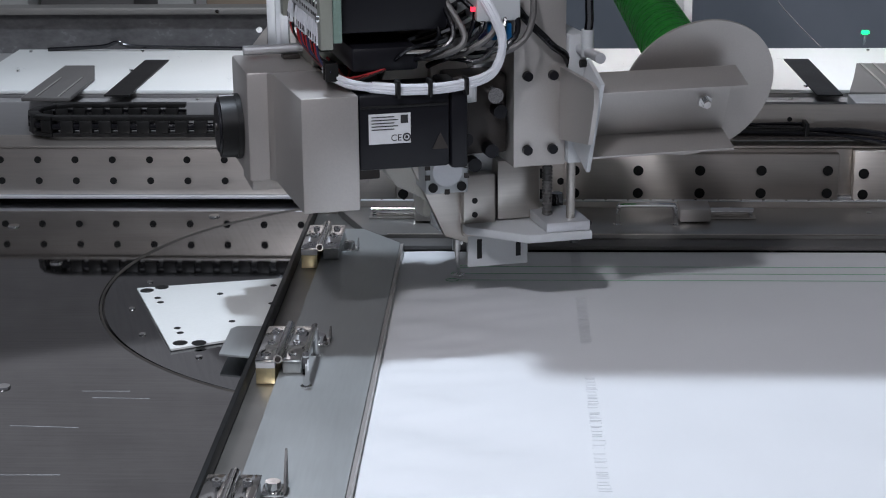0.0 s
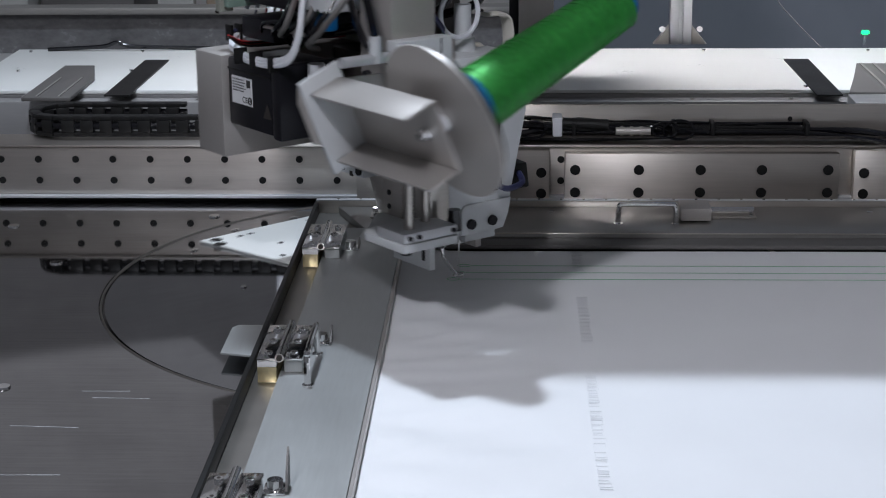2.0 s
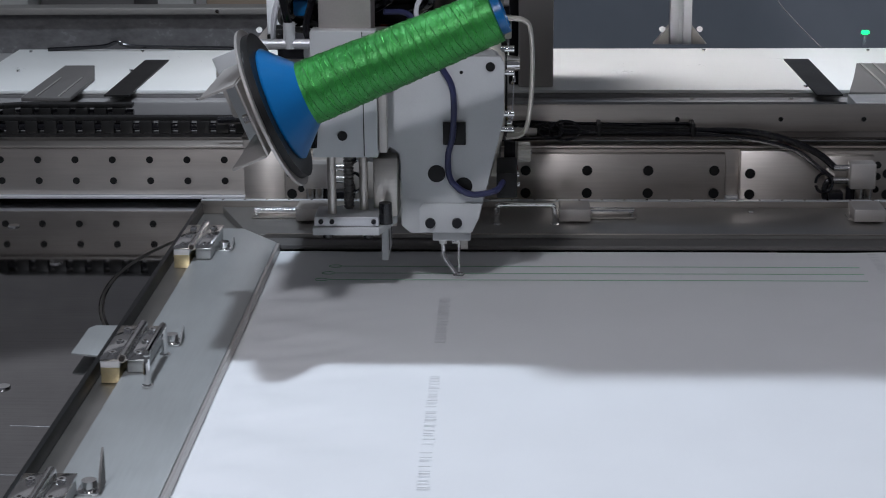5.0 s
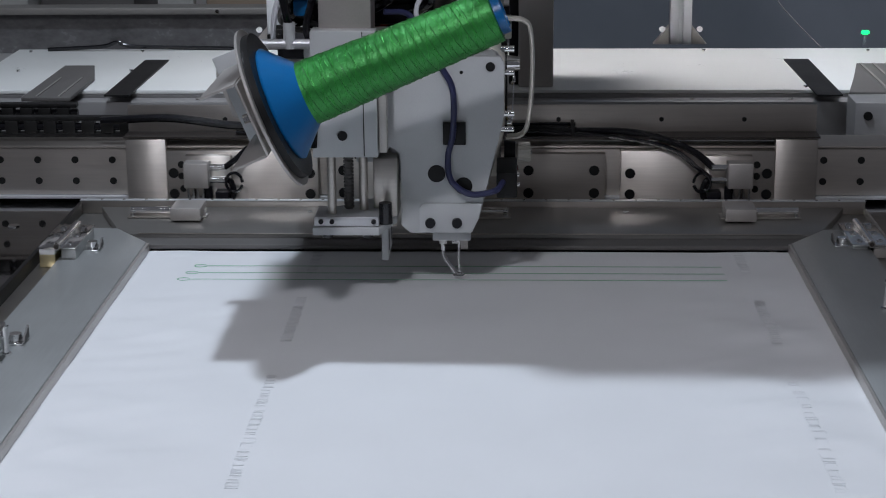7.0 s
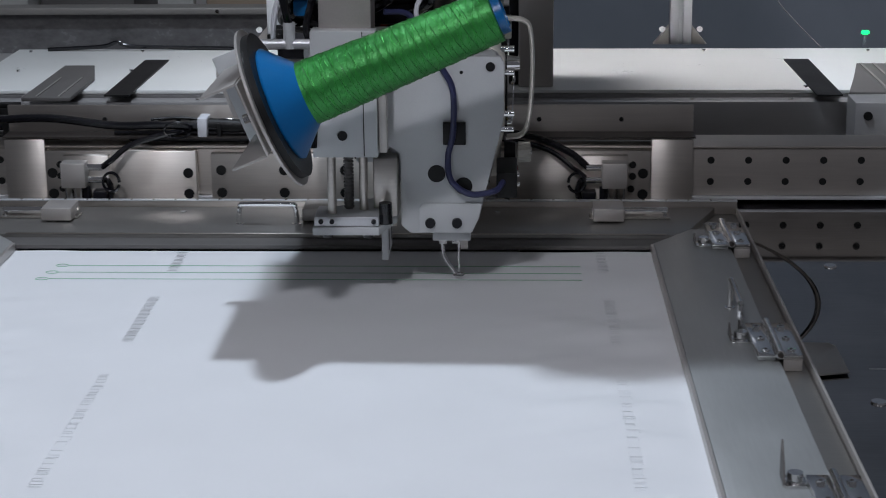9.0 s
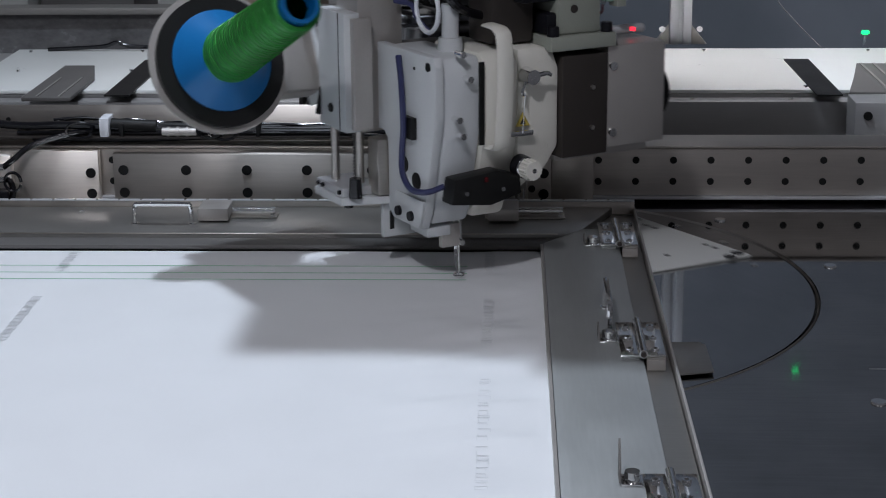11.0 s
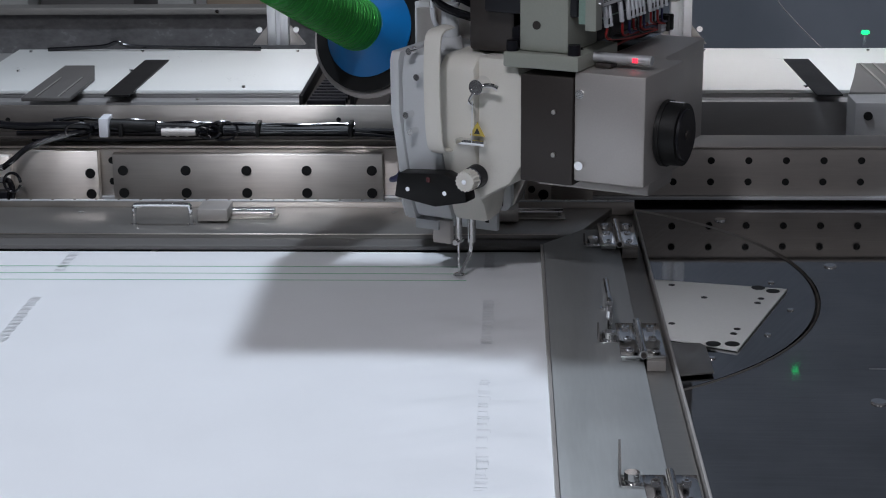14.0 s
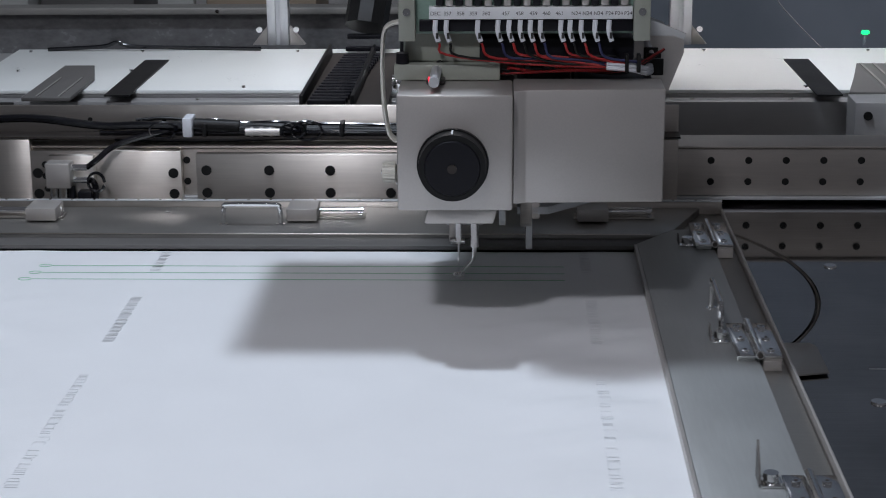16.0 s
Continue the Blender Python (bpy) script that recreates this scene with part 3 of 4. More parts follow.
for s, x, z, ys, yc in ((-1, IX0, 0.0355, (0.088, -0.330, -0.735), (0.085, -0.285, -0.680)), (1, IX1, 0.0262, (0.140, -0.284, -0.705), (0.112, -0.267, -0.652))):
    for y in ys:
        hinge(x + s * 0.097, y, s, z)
    for y, tall in zip(yc, (0.010, 0.014, 0.034)):
        clip(x + s * 0.064, y, s, tall)
handle((IX0 - 0.064, -0.42, ZT), (IX0 - 0.064, -0.325, ZT), 0.035)
handle((IX1 + 0.066, -0.245, ZT), (IX1 + 0.066, -0.155, ZT), 0.035)
handle((0.209, 0.206, ZT), (0.287, 0.206, ZT), 0.028)


def bolt_latch(x, s):
    l = part("barrel_latch", box(B(), x - 0.055, x + 0.055, 0.235, 0.262, 0.0215, 0.0235, 0.0005), STEEL, cf, "steel barrel latch")
    part("rod", cyl(B(), (x - 0.052, 0.248, 0.030), (x + 0.052, 0.248, 0.030), 0.005), CHROME, l)
    part("latch_block", box(B(), x - s * 0.03 - 0.021, x - s * 0.03 + 0.021, 0.214, 0.262, 0.0236, 0.041, 0.0015), GREYBOX, l, "square grey latch block")
    for d in (-0.048, 0.048):
        part("screw", screw(B(), (x + d, 0.24, 0.0235), (0, 0, 1), 0.0035), CHROME, l)


bolt_latch(0.345, 1), bolt_latch(-0.075, -1), bolt_latch(0.742, 1)

# ---- fabric ----
fab = thing("fabric_sheet", "white woven fabric with faint print stretched in the frame", "fabric")


def cloth_z(x, y):
    side = max(0, 1 - min(x - IX0, IX1 - x) / 0.26) ** 1.3
    fade = min(1, max(0.1, min(x - IX0, IX1 - x) / 0.05))
    low = min(1, max(0.22, (-y + 0.02) / 0.16))
    fold = noise.noise(Vector((x * 5 + 2, y * 17 + x * 5, 1))) + 0.5 * noise.noise(Vector((x * 11, y * 34 - x * 12, 6)))
    return 0.0088 + 0.0007 * noise.noise(Vector((x * 6, y * 12, 3))) + 0.0100 * side * low * fade * fold


b = B()
nx, ny = 120, 160
vs = [[None] * (ny + 1) for _ in range(nx + 1)]
for i in range(nx + 1):
    for j in range(ny + 1):
        x, y = IX0 - 0.0045 + (IX1 - IX0 + 0.009) * i / nx, IY0 + 0.01 + (IY1 - IY0 - 0.012) * j / ny
        vs[i][j] = b.verts.new((x, y, cloth_z(x, y)))
for i in range(nx):
    for j in range(ny):
        b.faces.new((vs[i][j], vs[i + 1][j], vs[i + 1][j + 1], vs[i][j + 1]))
part("cloth", b, FABRIC, fab)
rnd = random.Random(4)
for cx in (0.150, 0.697):
    b = B()
    y = -0.355
    while y > -0.65:
        w, h = rnd.uniform(0.009, 0.0125), rnd.uniform(0.0035, 0.0085)
        sides = rnd.choice(((1, 1, 1, 0), (1, 1, 0, 1), (1, 0, 1, 1), (1, 1, 1, 1), (0, 1, 1, 0), (1, 0, 0, 1), (0, 0, 1, 0)))
        x, z = cx - 0.008 + rnd.uniform(-0.0006, 0.0006), cloth_z(cx, y) + 0.0007
        for on, r in zip(sides, ((x, x + w, y, y + 0.0008), (x, x + w, y - h, y - h + 0.0008), (x, x + 0.0007, y - h, y), (x + w, x + w + 0.0007, y - h, y))):
            if on:
                box(b, r[0], r[1], r[2], r[3], z, z + 0.0003)
        y -= h + rnd.choice((0.0025, 0.003, 0.004, 0.009))
    for k in range(66):
        y = (0.108 - k * 0.0062 if k < 14 else -0.016 - k * 0.0049 if k < 48 else -0.44 - k * 0.0049) + rnd.uniform(-0.0007, 0.0007)
        z = cloth_z(cx, y) + 0.0007
        box(b, cx - 0.008, cx + rnd.uniform(0.003, 0.006), y, y + rnd.uniform(0.0014, 0.0026), z, z + 0.0003)
    tagged(part("print_column", b, PRINT, fab, "column of illegible grey print bars"), kind="stuff")
for k, y in enumerate((0.046, 0.016, -0.012)):
    x0 = -0.003 - 0.006 * k
    loop = [(x0 + 0.007 - 0.008 * math.cos(a / 12 * 6.2832), y + 0.0055 * math.sin(a / 12 * 6.2832) , 0.0102) for a in range(13)]
    part("stitch_line", tube(B(), [(0.667, y, 0.0102), (0.4, y, 0.0102), (0.1, y, 0.0102), (x0 + 0.016, y, 0.0102)][::1], 0.00036, 5, 3), STITCH, fab, "straight green stitch line")
    part("stitch_loop", tube(B(), loop, 0.0004, 5, 2), STITCH, fab, "small end loop of stitches")

# ---- sewing head, turning about the needle ----
head = thing("sewing_head", "grey rotating industrial sewing head with green thread cone", "sewing machine")

# arm casting and face panel
part("face_panel", prism(B(), [(-0.092, 0.190), (-0.078, 0.190), (-0.069, 0.183), (-0.067, 0.172), (-0.067, 0.094), (-0.056, 0.084), (0.017, 0.084), (0.027, 0.104), (0.056, 0.225), (0.057, 0.288), (0.052, 0.2985), (-0.092, 0.2985)], "y", -0.062, -0.050, 0.0015), PAINT, head, "flat light grey face panel")
arm = part("arm_casting", prism(B(), [(-0.06, 0.115), (-0.03, 0.088), (0.018, 0.088), (0.03, 0.112), (0.052, 0.205), (0.055, 0.27), (0.048, 0.297), (-0.08, 0.297), (-0.085, 0.2)], "y", -0.049, 0.002, 0.006), PAINT, head, "grey arm casting")
nose = part("nose_casting", prism(B(), [(-0.05, 0.17), (-0.02, 0.095), (0.02, 0.09), (0.034, 0.12), (0.056, 0.19), (0.058, 0.285), (0.044, 0.300), (-0.07, 0.300), (-0.075, 0.20)], "y", 0.003, 0.052, 0.008), CREAM, head, "cream enamelled arm casting")
part("arm_body", prism(B(), [(0.0525, 0.125), (0.075, 0.14), (0.094, 0.150), (0.1115, 0.176), (0.1115, 0.272), (0.104, 0.292), (0.090, 0.300), (0.0525, 0.300)], "x", -0.07, 0.052, 0.005), CREAM, head, "cream enamelled arm body")
part("dark_cover", box(B(), -0.068, 0.060, 0.112, 0.178, 0.160, 0.286, 0.002), DARK, head, "dark sheet cover")
part("inset_plate", prism(B(), [(-0.045, 0.086), (0.018, 0.086), (0.026, 0.104), (0.030, 0.122), (-0.040, 0.122), (-0.045, 0.117)], "y", -0.0655, -0.0625, 0.0008), PAINT, head)
for x, z, r in ((-0.024, 0.158, 0.0105), (0.008, 0.143, 0.0105), (0.040, 0.2865, 0.0055), (0.006, 0.280, 0.002)):
    part("hole", cyl(B(), (x, -0.0632, z), (x, -0.0615, z), r, seg=24), BLACK, head)
for x in (-0.032, 0.0):
    part("cap_screw", screw(B(), (x, -0.0655, 0.098), (0, -1, 0), 0.0065, 0.004, 16), BLACKM, head)
part("clip_block", box(B(), -0.016, 0.011, -0.069, -0.0625, 0.194, 0.221, 0.001), BLACK, head, "small black cable clip")
part("cable", tube(B(), [(-0.02, -0.07, 0.292), (-0.004, -0.075, 0.262), (-0.004, -0.073, 0.21), (-0.010, -0.072, 0.18), (-0.006, -0.074, 0.152), (0.016, -0.074, 0.136), (0.045, -0.068, 0.138), (0.055, -0.05, 0.145)], 0.0038), NAVY, head, "dark blue sensor cable")
part("sensor_box", prism(B(), [(-0.05, 0.125), (-0.045, 0.155), (0.015, 0.160), (0.045, 0.15), (0.048, 0.128), (0.005, 0.118)], "x", 0.047, 0.072, 0.002), BLACK, head, "black thread sensor box")
part("indicator_led", box(B(), 0.0722, 0.0735, -0.005, 0.0, 0.148, 0.154), LENS, head, "dark red indicator lens")
for y in (-0.03, 0.02):
    part("screw", screw(B(), (0.072, y, 0.137), (1, 0, 0), 0.003), CHROME, head)

# take-up guard, tension knob and guides on the cream side
b = tube(B(), [(0.058, 0.013, 0.186), (0.078, 0.013, 0.19), (0.086, 0.013, 0.21), (0.090, 0.013, 0.26), (0.088, 0.013, 0.315), (0.078, 0.013, 0.33), (0.052, 0.013, 0.332)], 0.0029, 10)
for v in b.verts:
    v.co.y = 0.013 + (v.co.y - 0.013) * 3.8
part("lever_guard", b, CREAM, head, "flat cream take-up lever guard")
part("lever_slot", box(B(), 0.0575, 0.0592, -0.004, 0.003, 0.19, 0.29), BLACK, head)
kn = part("tension_knob", cyl(B(), (0.056, 0.054, 0.158), (0.070, 0.054, 0.158), 0.0145, 0.0135, 24), BLACKM, head, "tension disc unit")
b = cyl(B(), (0.0735, 0.054, 0.158), (0.089, 0.054, 0.158), 0.0118, 0.0112, 24)
for q in range(16):
    a = 6.2832 * q / 16
    cyl(b, (0.0738, 0.054 + 0.0118 * math.cos(a), 0.158 + 0.0118 * math.sin(a)), (0.0882, 0.054 + 0.0112 * math.cos(a), 0.158 + 0.0112 * math.sin(a)), 0.0014, seg=6)
part("knob", b, CREAM, kn, "ridged cream knob")
for x, r in ((0.0703, 0.0125), (0.0718, 0.0105)):
    part("tension_disc", cyl(B(), (x, 0.054, 0.158), (x + 0.0011, 0.054, 0.158), r, r * 0.9, 24), CHROME, kn)
part("knob_pin", cyl(B(), (0.0892, 0.054, 0.158), (0.0905, 0.054, 0.158), 0.003), CHROME, kn)
g = part("thread_guide", cyl(B(), (0.056, 0.062, 0.268), (0.075, 0.062, 0.268), 0.011, 0.009, 20), CHROME, head, "chrome pre-tension guide")
part("arm", tube(B(), [(0.07, 0.062, 0.268), (0.072, 0.08, 0.271), (0.07, 0.088, 0.268)], 0.003), CHROME, g)
part("hook", tube(B(), [(0.066, 0.056, 0.262), (0.068, 0.05, 0.25), (0.066, 0.054, 0.245)], 0.002), CHROME, g)
part("guide_bar", box(B(), 0.056, 0.066, 0.03, 0.068, 0.196, 0.203, 0.002), CHROME, head)
w = part("warning_sign", prism(B(), [(0.046, 0.207), (0.066, 0.207), (0.056, 0.224)], "x", 0.0583, 0.0592), YELLOW, head, "yellow triangular warning label")
part("mark", prism(B(), [(0.052, 0.2095), (0.060, 0.2095), (0.056, 0.217)], "x", 0.0593, 0.0597), INK, w)
part("thread", tube(B(), [(0.068, 0.054, 0.25), (0.066, 0.052, 0.2)], 0.0006, 5), WIREW, head)
part("screw_cap", screw(B(), (0.034, 0.03, 0.125), (1, 0, 0), 0.004), CHROME, head)

# needle bar, presser foot
part("foot_holder", box(B(), -0.03, 0.016, -0.052, -0.02, 0.072, 0.084, 0.001), PAINT, head)
part("needle_bar", cyl(B(), (0, 0, 0.055), (0, 0, 0.1), 0.0042), CHROME, head)
part("needle", cyl(B(), (0, 0, 0.012), (0, 0, 0.055), 0.0009, 0.0014, 10), CHROME, head, "slim steel needle")
part("presser_bar", cyl(B(), (-0.02, 0.008, 0.052), (-0.02, 0.008, 0.1), 0.0052), CHROME, head)
pf = part("presser_foot", tube(B(), [(-0.02, 0.008, 0.052), (-0.018, 0.006, 0.035), (-0.006, 0.002, 0.018), (-0.003, 0.001, 0.0135)], 0.0026), CHROME, head, "curved steel presser foot")
part("ring", tube(B(), [(0.006 * math.cos(a / 8 * 6.2832), 0.006 * math.sin(a / 8 * 6.2832), 0.0135) for a in range(9)], 0.0016, 6, 3), CHROME, pf)
part("needle_clamp", cyl(B(), (-0.008, 0, 0.057), (0.010, 0, 0.057), 0.0035), CHROME, head)
part("plate_bracket", box(B(), 0.003, 0.012, -0.03, -0.005, 0.055, 0.084, 0.001), GREYBOX, head)

# slide unit with two rods
sl = part("slide_column", box(B(), -0.158, -0.097, -0.086, -0.024, 0.185, 0.46, 0.002), GREYBOX, head, "tall machined slide column")
part("slide_block", box(B(), -0.166, -0.090, -0.108, -0.0865, 0.188, 0.336, 0.0015), PAINT, sl, "guide block with bolt")
part("groove", box(B(), -0.1065, -0.1055, -0.1088, -0.1081, 0.190, 0.335), BLACK, sl)
part("cap_screw", screw(B(), (-0.131, -0.108, 0.214), (0, -1, 0), 0.006, 0.002, 16), BLACK, sl)
part("cap_screw", screw(B(), (-0.172, -0.1, 0.214), (0, -1, 0), 0.005, 0.002, 16), BLACK, sl)
part("rail_cover", box(B(), -0.0895, -0.080, -0.100, -0.075, 0.192, 0.33, 0.001), GREYBOX, sl)
for x, y in ((-0.146, -0.097), (-0.110, -0.080)):
    part("guide_rod", cyl(B(), (x, y, 0.118), (x, y, 0.19), 0.0052), STEEL, sl)
b = B()
cyl(b, (-0.128, -0.074, 0.118), (-0.128, -0.074, 0.19), 0.0045)
for k in range(16):
    cyl(b, (-0.128, -0.074, 0.120 + 0.0042 * k), (-0.128, -0.074, 0.122 + 0.0042 * k), 0.0062, seg=14)
part("spring_screw", b, MIDGREY, sl, "threaded adjusting screw")
part("rod_block", box(B(), -0.166, -0.090, -0.115, -0.062, 0.107, 0.1185, 0.0015), ALU, sl)
part("foot_plate", prism(B(), [(-0.168, -0.117), (-0.090, -0.117), (-0.072, -0.06), (-0.072, 0.02), (-0.110, 0.02), (-0.168, -0.04)], "z", 0.0965, 0.1065, 0.0012), PAINT, sl, "white painted carrier plate")
part("slotted_bracket", box(B(), -0.091, -0.083, -0.062, 0.012, 0.050, 0.096, 0.001), PAINT, sl, "slotted white bracket")
for y in (-0.05, -0.002):
    part("slot", box(B(), -0.0915, -0.0825, y - 0.003, y + 0.003, 0.060, 0.084), BLACK, sl)
for x in (-0.152, -0.104):
    part("rubber_stop", cyl(B(), (x, -0.1, 0.090), (x, -0.1, 0.0964), 0.006), RUBBER, sl)
for x in (-0.158, -0.145, -0.096):
    part("screw", screw(B(), (x, -0.115, 0.113), (0, -1, 0), 0.003), BLACKM, sl)
part("air_fitting", cyl(B(), (-0.235, -0.1, 0.320), (-0.166, -0.1, 0.320), 0.006), ALU, sl)
part("air_elbow", cyl(B(), (-0.19, -0.1, 0.315), (-0.19, -0.1, 0.345), 0.007), PAINT, sl)
part("air_hose", tube(B(), [(-0.19, -0.1, 0.34), (-0.195, -0.1, 0.365), (-0.2, -0.09, 0.42), (-0.17, -0.05, 0.5)], 0.005), RUBBER, sl)
for y in (-0.07, -0.04):
    for z in (0.205, 0.29):
        part("cap_screw", screw(B(), (-0.158, y, z), (-1, 0, 0), 0.006, 0.006), BLACKM, sl)

# thread cone on its plate and bracket
AX = Vector((0.924, 0, 0.382))
UPV = Vector((-0.382, 0, 0.924))
C0 = Vector((-0.195, -0.230, 0.272))
cone_stand = part("thread_stand", cyl(B(), C0 - AX * 0.0015, C0 + AX * 0.0015, 0.0905, seg=64), GREYBOX, head, "round grey spool plate")
part("foam_pad", cyl(B(), C0 + AX * 0.002, C0 + AX * 0.010, 0.083, seg=48), BLACK, cone_stand, "black foam pad")
cone = thing("thread_cone", "green thread wound on a blue plastic cone on the plate", "thread spool")


def lathe(bm, prof, seg=48, wob=0.0):
    side2 = Vector((0, 1, 0))
    rings = []
    for s, r in prof:
        rings.append([bm.verts.new(C0 + AX * s + r * (side2 * math.cos(6.2832 * j / seg) + UPV * math.sin(6.2832 * j / seg))) for j in range(seg)])
    for a, c in zip(rings, rings[1:]):
        for j in range(seg):
            bm.faces.new((a[j], a[(j + 1) % seg], c[(j + 1) % seg], c[j]))
    return bm


part("cone_base", lathe(B(), [(0.0105, 0.0), (0.0105, 0.063), (0.013, 0.064), (0.044, 0.034), (0.044, 0.0)]), BLUE, cone, "blue plastic cone base")
prof = [(0.038, 0.030), (0.0395, 0.0345)]
k = 0
while 0.040 + k * 0.0012 < 0.262:
    s = 0.040 + k * 0.0012
    prof.append((s, 0.0345 - 0.030 * (s - 0.067) + (0.0003 if k % 2 else 0.0) + 0.00025 * noise.noise(Vector((s * 130, 0, 0)))))
    k += 1
prof.append((0.263, 0.024))
part("thread_winding", lathe(B(), prof, 64), GREENT, cone, "shiny green wound thread")
b = B()
for q in range(44):
    s0 = 0.050 + q * 0.0047
    pts = []
    for j in range(25):
        a = 6.2832 * j / 24
        s = s0 + 0.009 * math.sin(a + q * 1.7)
        r = 0.0351 - 0.030 * (s - 0.067)
        pts.append(C0 + AX * s + r * (Vector((0, 1, 0)) * math.cos(a) + UPV * math.sin(a)))
    tube(b, pts, 0.00024, 5, 2)
tagged(part("cross_winding", b, GREENL, cone), kind="stuff")
# dark lines drawn for the shade in gaps between windings
b = B()
for q in range(30):
    s0 = 0.050 + q * 0.0068
    pts = []
    for j in range(17):
        a = 6.2832 * j / 16 * 0.6 + q * 2.4
        s = min(0.258, max(0.042, s0 + 0.012 * (j / 8 - 1)))
        r = 0.0352 - 0.030 * (s - 0.067)
        pts.append(C0 + AX * s + r * (Vector((0, 1, 0)) * math.cos(a) + UPV * math.sin(a)))
    tube(b, pts, 0.0002, 5, 2)
tagged(part("winding_gap_shade", b, GREEND, cone), kind="stuff")
part("tube_end", lathe(B(), [(0.255, 0.0225), (0.272, 0.0222), (0.272, 0.018), (0.25, 0.017)]), BLUE, cone, "blue tube end")
br = part("bracket", box(B(), -0.0015, 0.0015, -0.030, 0.140, -0.042, 0.042, 0.0008, Matrix.Translation(C0 - AX * 0.020) @ Matrix.Rotation(-0.392, 4, "Y")), GREYBOX, cone_stand, "folded sheet metal bracket")
for z in (-0.042, 0.042):
    part("flange", box(B(), -0.042, -0.0016, -0.030, 0.140, z - 0.0015, z + 0.0015, 0.0006, Matrix.Translation(C0 - AX * 0.020) @ Matrix.Rotation(-0.392, 4, "Y")), GREYBOX, br)
part("end_plate", box(B(), -0.05, 0.004, 0.141, 0.146, -0.055, 0.06, 0.0008, Matrix.Translation(C0 - AX * 0.020) @ Matrix.Rotation(-0.392, 4, "Y")), PAINT, br)
part("bolt", cyl(B(), C0 - AX * 0.034, C0 - AX * 0.0215, 0.005, seg=6), CHROME, br)
part("nut", cyl(B(), C0 - AX * 0.027, C0 - AX * 0.0216, 0.0085, seg=6), CHROME, br)
part("spacer", cyl(B(), C0 - AX * 0.0183, C0 - AX * 0.0016, 0.011), WIREW, cone_stand, "white plastic spacer")
part("mount_plate", prism(B(), [(-0.266, 0.299), (-0.278, 0.295), (-0.279, 0.279), (-0.261, 0.231), (-0.1585, 0.215), (-0.1585, 0.299)][::-1], "y", -0.0835, -0.0785), GREYBOX, head, "grey mounting plate with a hole")
part("plate_hole", cyl(B(), (-0.232, -0.0842, 0.315), (-0.232, -0.0778, 0.315), 0.0045, seg=12), BLACK, head)

# drive covers, handwheel and motor
part("handwheel_cover", box(B(), -0.066, 0.058, 0.1785, 0.265, 0.166, 0.293, 0.003), GREYBOX, head, "satin sheet metal cover over the handwheel shaft")
cv = part("drive_cover", prism(B(), [(-0.0665, 0.242), (-0.08, 0.236), (-0.230, 0.230), (-0.230, 0.168), (-0.0665, 0.168)], "z", 0.167, 0.2925, 0.002), GREYBOX, head, "large satin sheet metal drive cover")
hw = part("handwheel", cyl(B(), (-0.002, 0.2655, 0.219), (-0.002, 0.290, 0.219), 0.037, 0.036, 48), BLACK, head, "black plastic handwheel")
part("grip", cyl(B(), (-0.002, 0.2665, 0.219), (-0.002, 0.272, 0.219), 0.0385, 0.0385, 48), BLACK, hw)
part("hub", cyl(B(), (-0.002, 0.2902, 0.219), (-0.002, 0.293, 0.219), 0.030, 0.029, 40), BLACKM, hw)
part("hub_screw", cyl(B(), (-0.002, 0.293, 0.219), (-0.002, 0.295, 0.219), 0.005), DARK, hw)
part("rim_notch", box(B(), -0.003, -0.001, 0.268, 0.289, 0.2555, 0.2565), LABEL, hw)
for z in (0.185, 0.268):
    part("screw", screw(B(), (0.058, 0.186, z), (1, 0, 0), 0.0058, 0.003), CHROME, head)
for y, z in ((0.155, 0.195), (0.155, 0.245)):
    part("screw", screw(B(), (0.060, y, z), (1, 0, 0), 0.003), STEEL, head)
mt = part("servo_motor", box(B(), -0.222, -0.137, 0.066, 0.167, 0.208, 0.291, 0.004), BLACKM, head, "black square servo motor")
part("flange", box(B(), -0.224, -0.135, 0.046, 0.0655, 0.205, 0.294, 0.004), BLACKM, mt)
part("rib", box(B(), -0.2235, -0.2225, 0.068, 0.164, 0.276, 0.279, 0.0003), BLACK, mt)
lb = part("rating_label", box(B(), -0.2230, -0.2222, 0.110, 0.156, 0.237, 0.270), LABEL, mt, "white rating label")
b = B()
for k in range(5):
    box(b, -0.2235, -0.2231, 0.128 - 0.004 * (k % 2), 0.153, 0.2525 + k * 0.0034, 0.2535 + k * 0.0034)
box(b, -0.2235, -0.2231, 0.113, 0.121, 0.259, 0.268)
part("label_text", b, INK, lb)


def lettering(text, m, size, material, parent):
    cu = bpy.data.curves.new("lettering", "FONT")
    cu.body, cu.size, cu.extrude, cu.align_x = text, size, 0.0001, "CENTER"
    cu.materials.append(material)
    o = new("lettering", cu)
    o.matrix_basis = m
    o.parent = parent
    return o


part("seal_mark", tube(B(), [(-0.2232, 0.1145 + 0.0038 * math.cos(a * 0.5236), 0.2435 + 0.0038 * math.sin(a * 0.5236)) for a in range(13)], 0.0009, 5, 2), INK, lb)
part("seal_dot", cyl(B(), (-0.2232, 0.1145, 0.2435), (-0.2230, 0.1145, 0.2435), 0.0018, seg=8), INK, lb)
wt = part("warning_sign", prism(B(), [(0.068, 0.228), (0.086, 0.228), (0.077, 0.246)], "x", -0.2228, -0.2222), DARK, mt, "dark triangular warning mark")
lettering("CE", Matrix.Translation((-0.2233, 0.126, 0.240)) @ Euler((radians(90), 0, radians(-90))).to_matrix().to_4x4(), 0.010, INK, lb)
part("motor_plug", cyl(B(), (-0.18, 0.035, 0.27), (-0.18, 0.035, 0.295), 0.010), PAINT, mt)
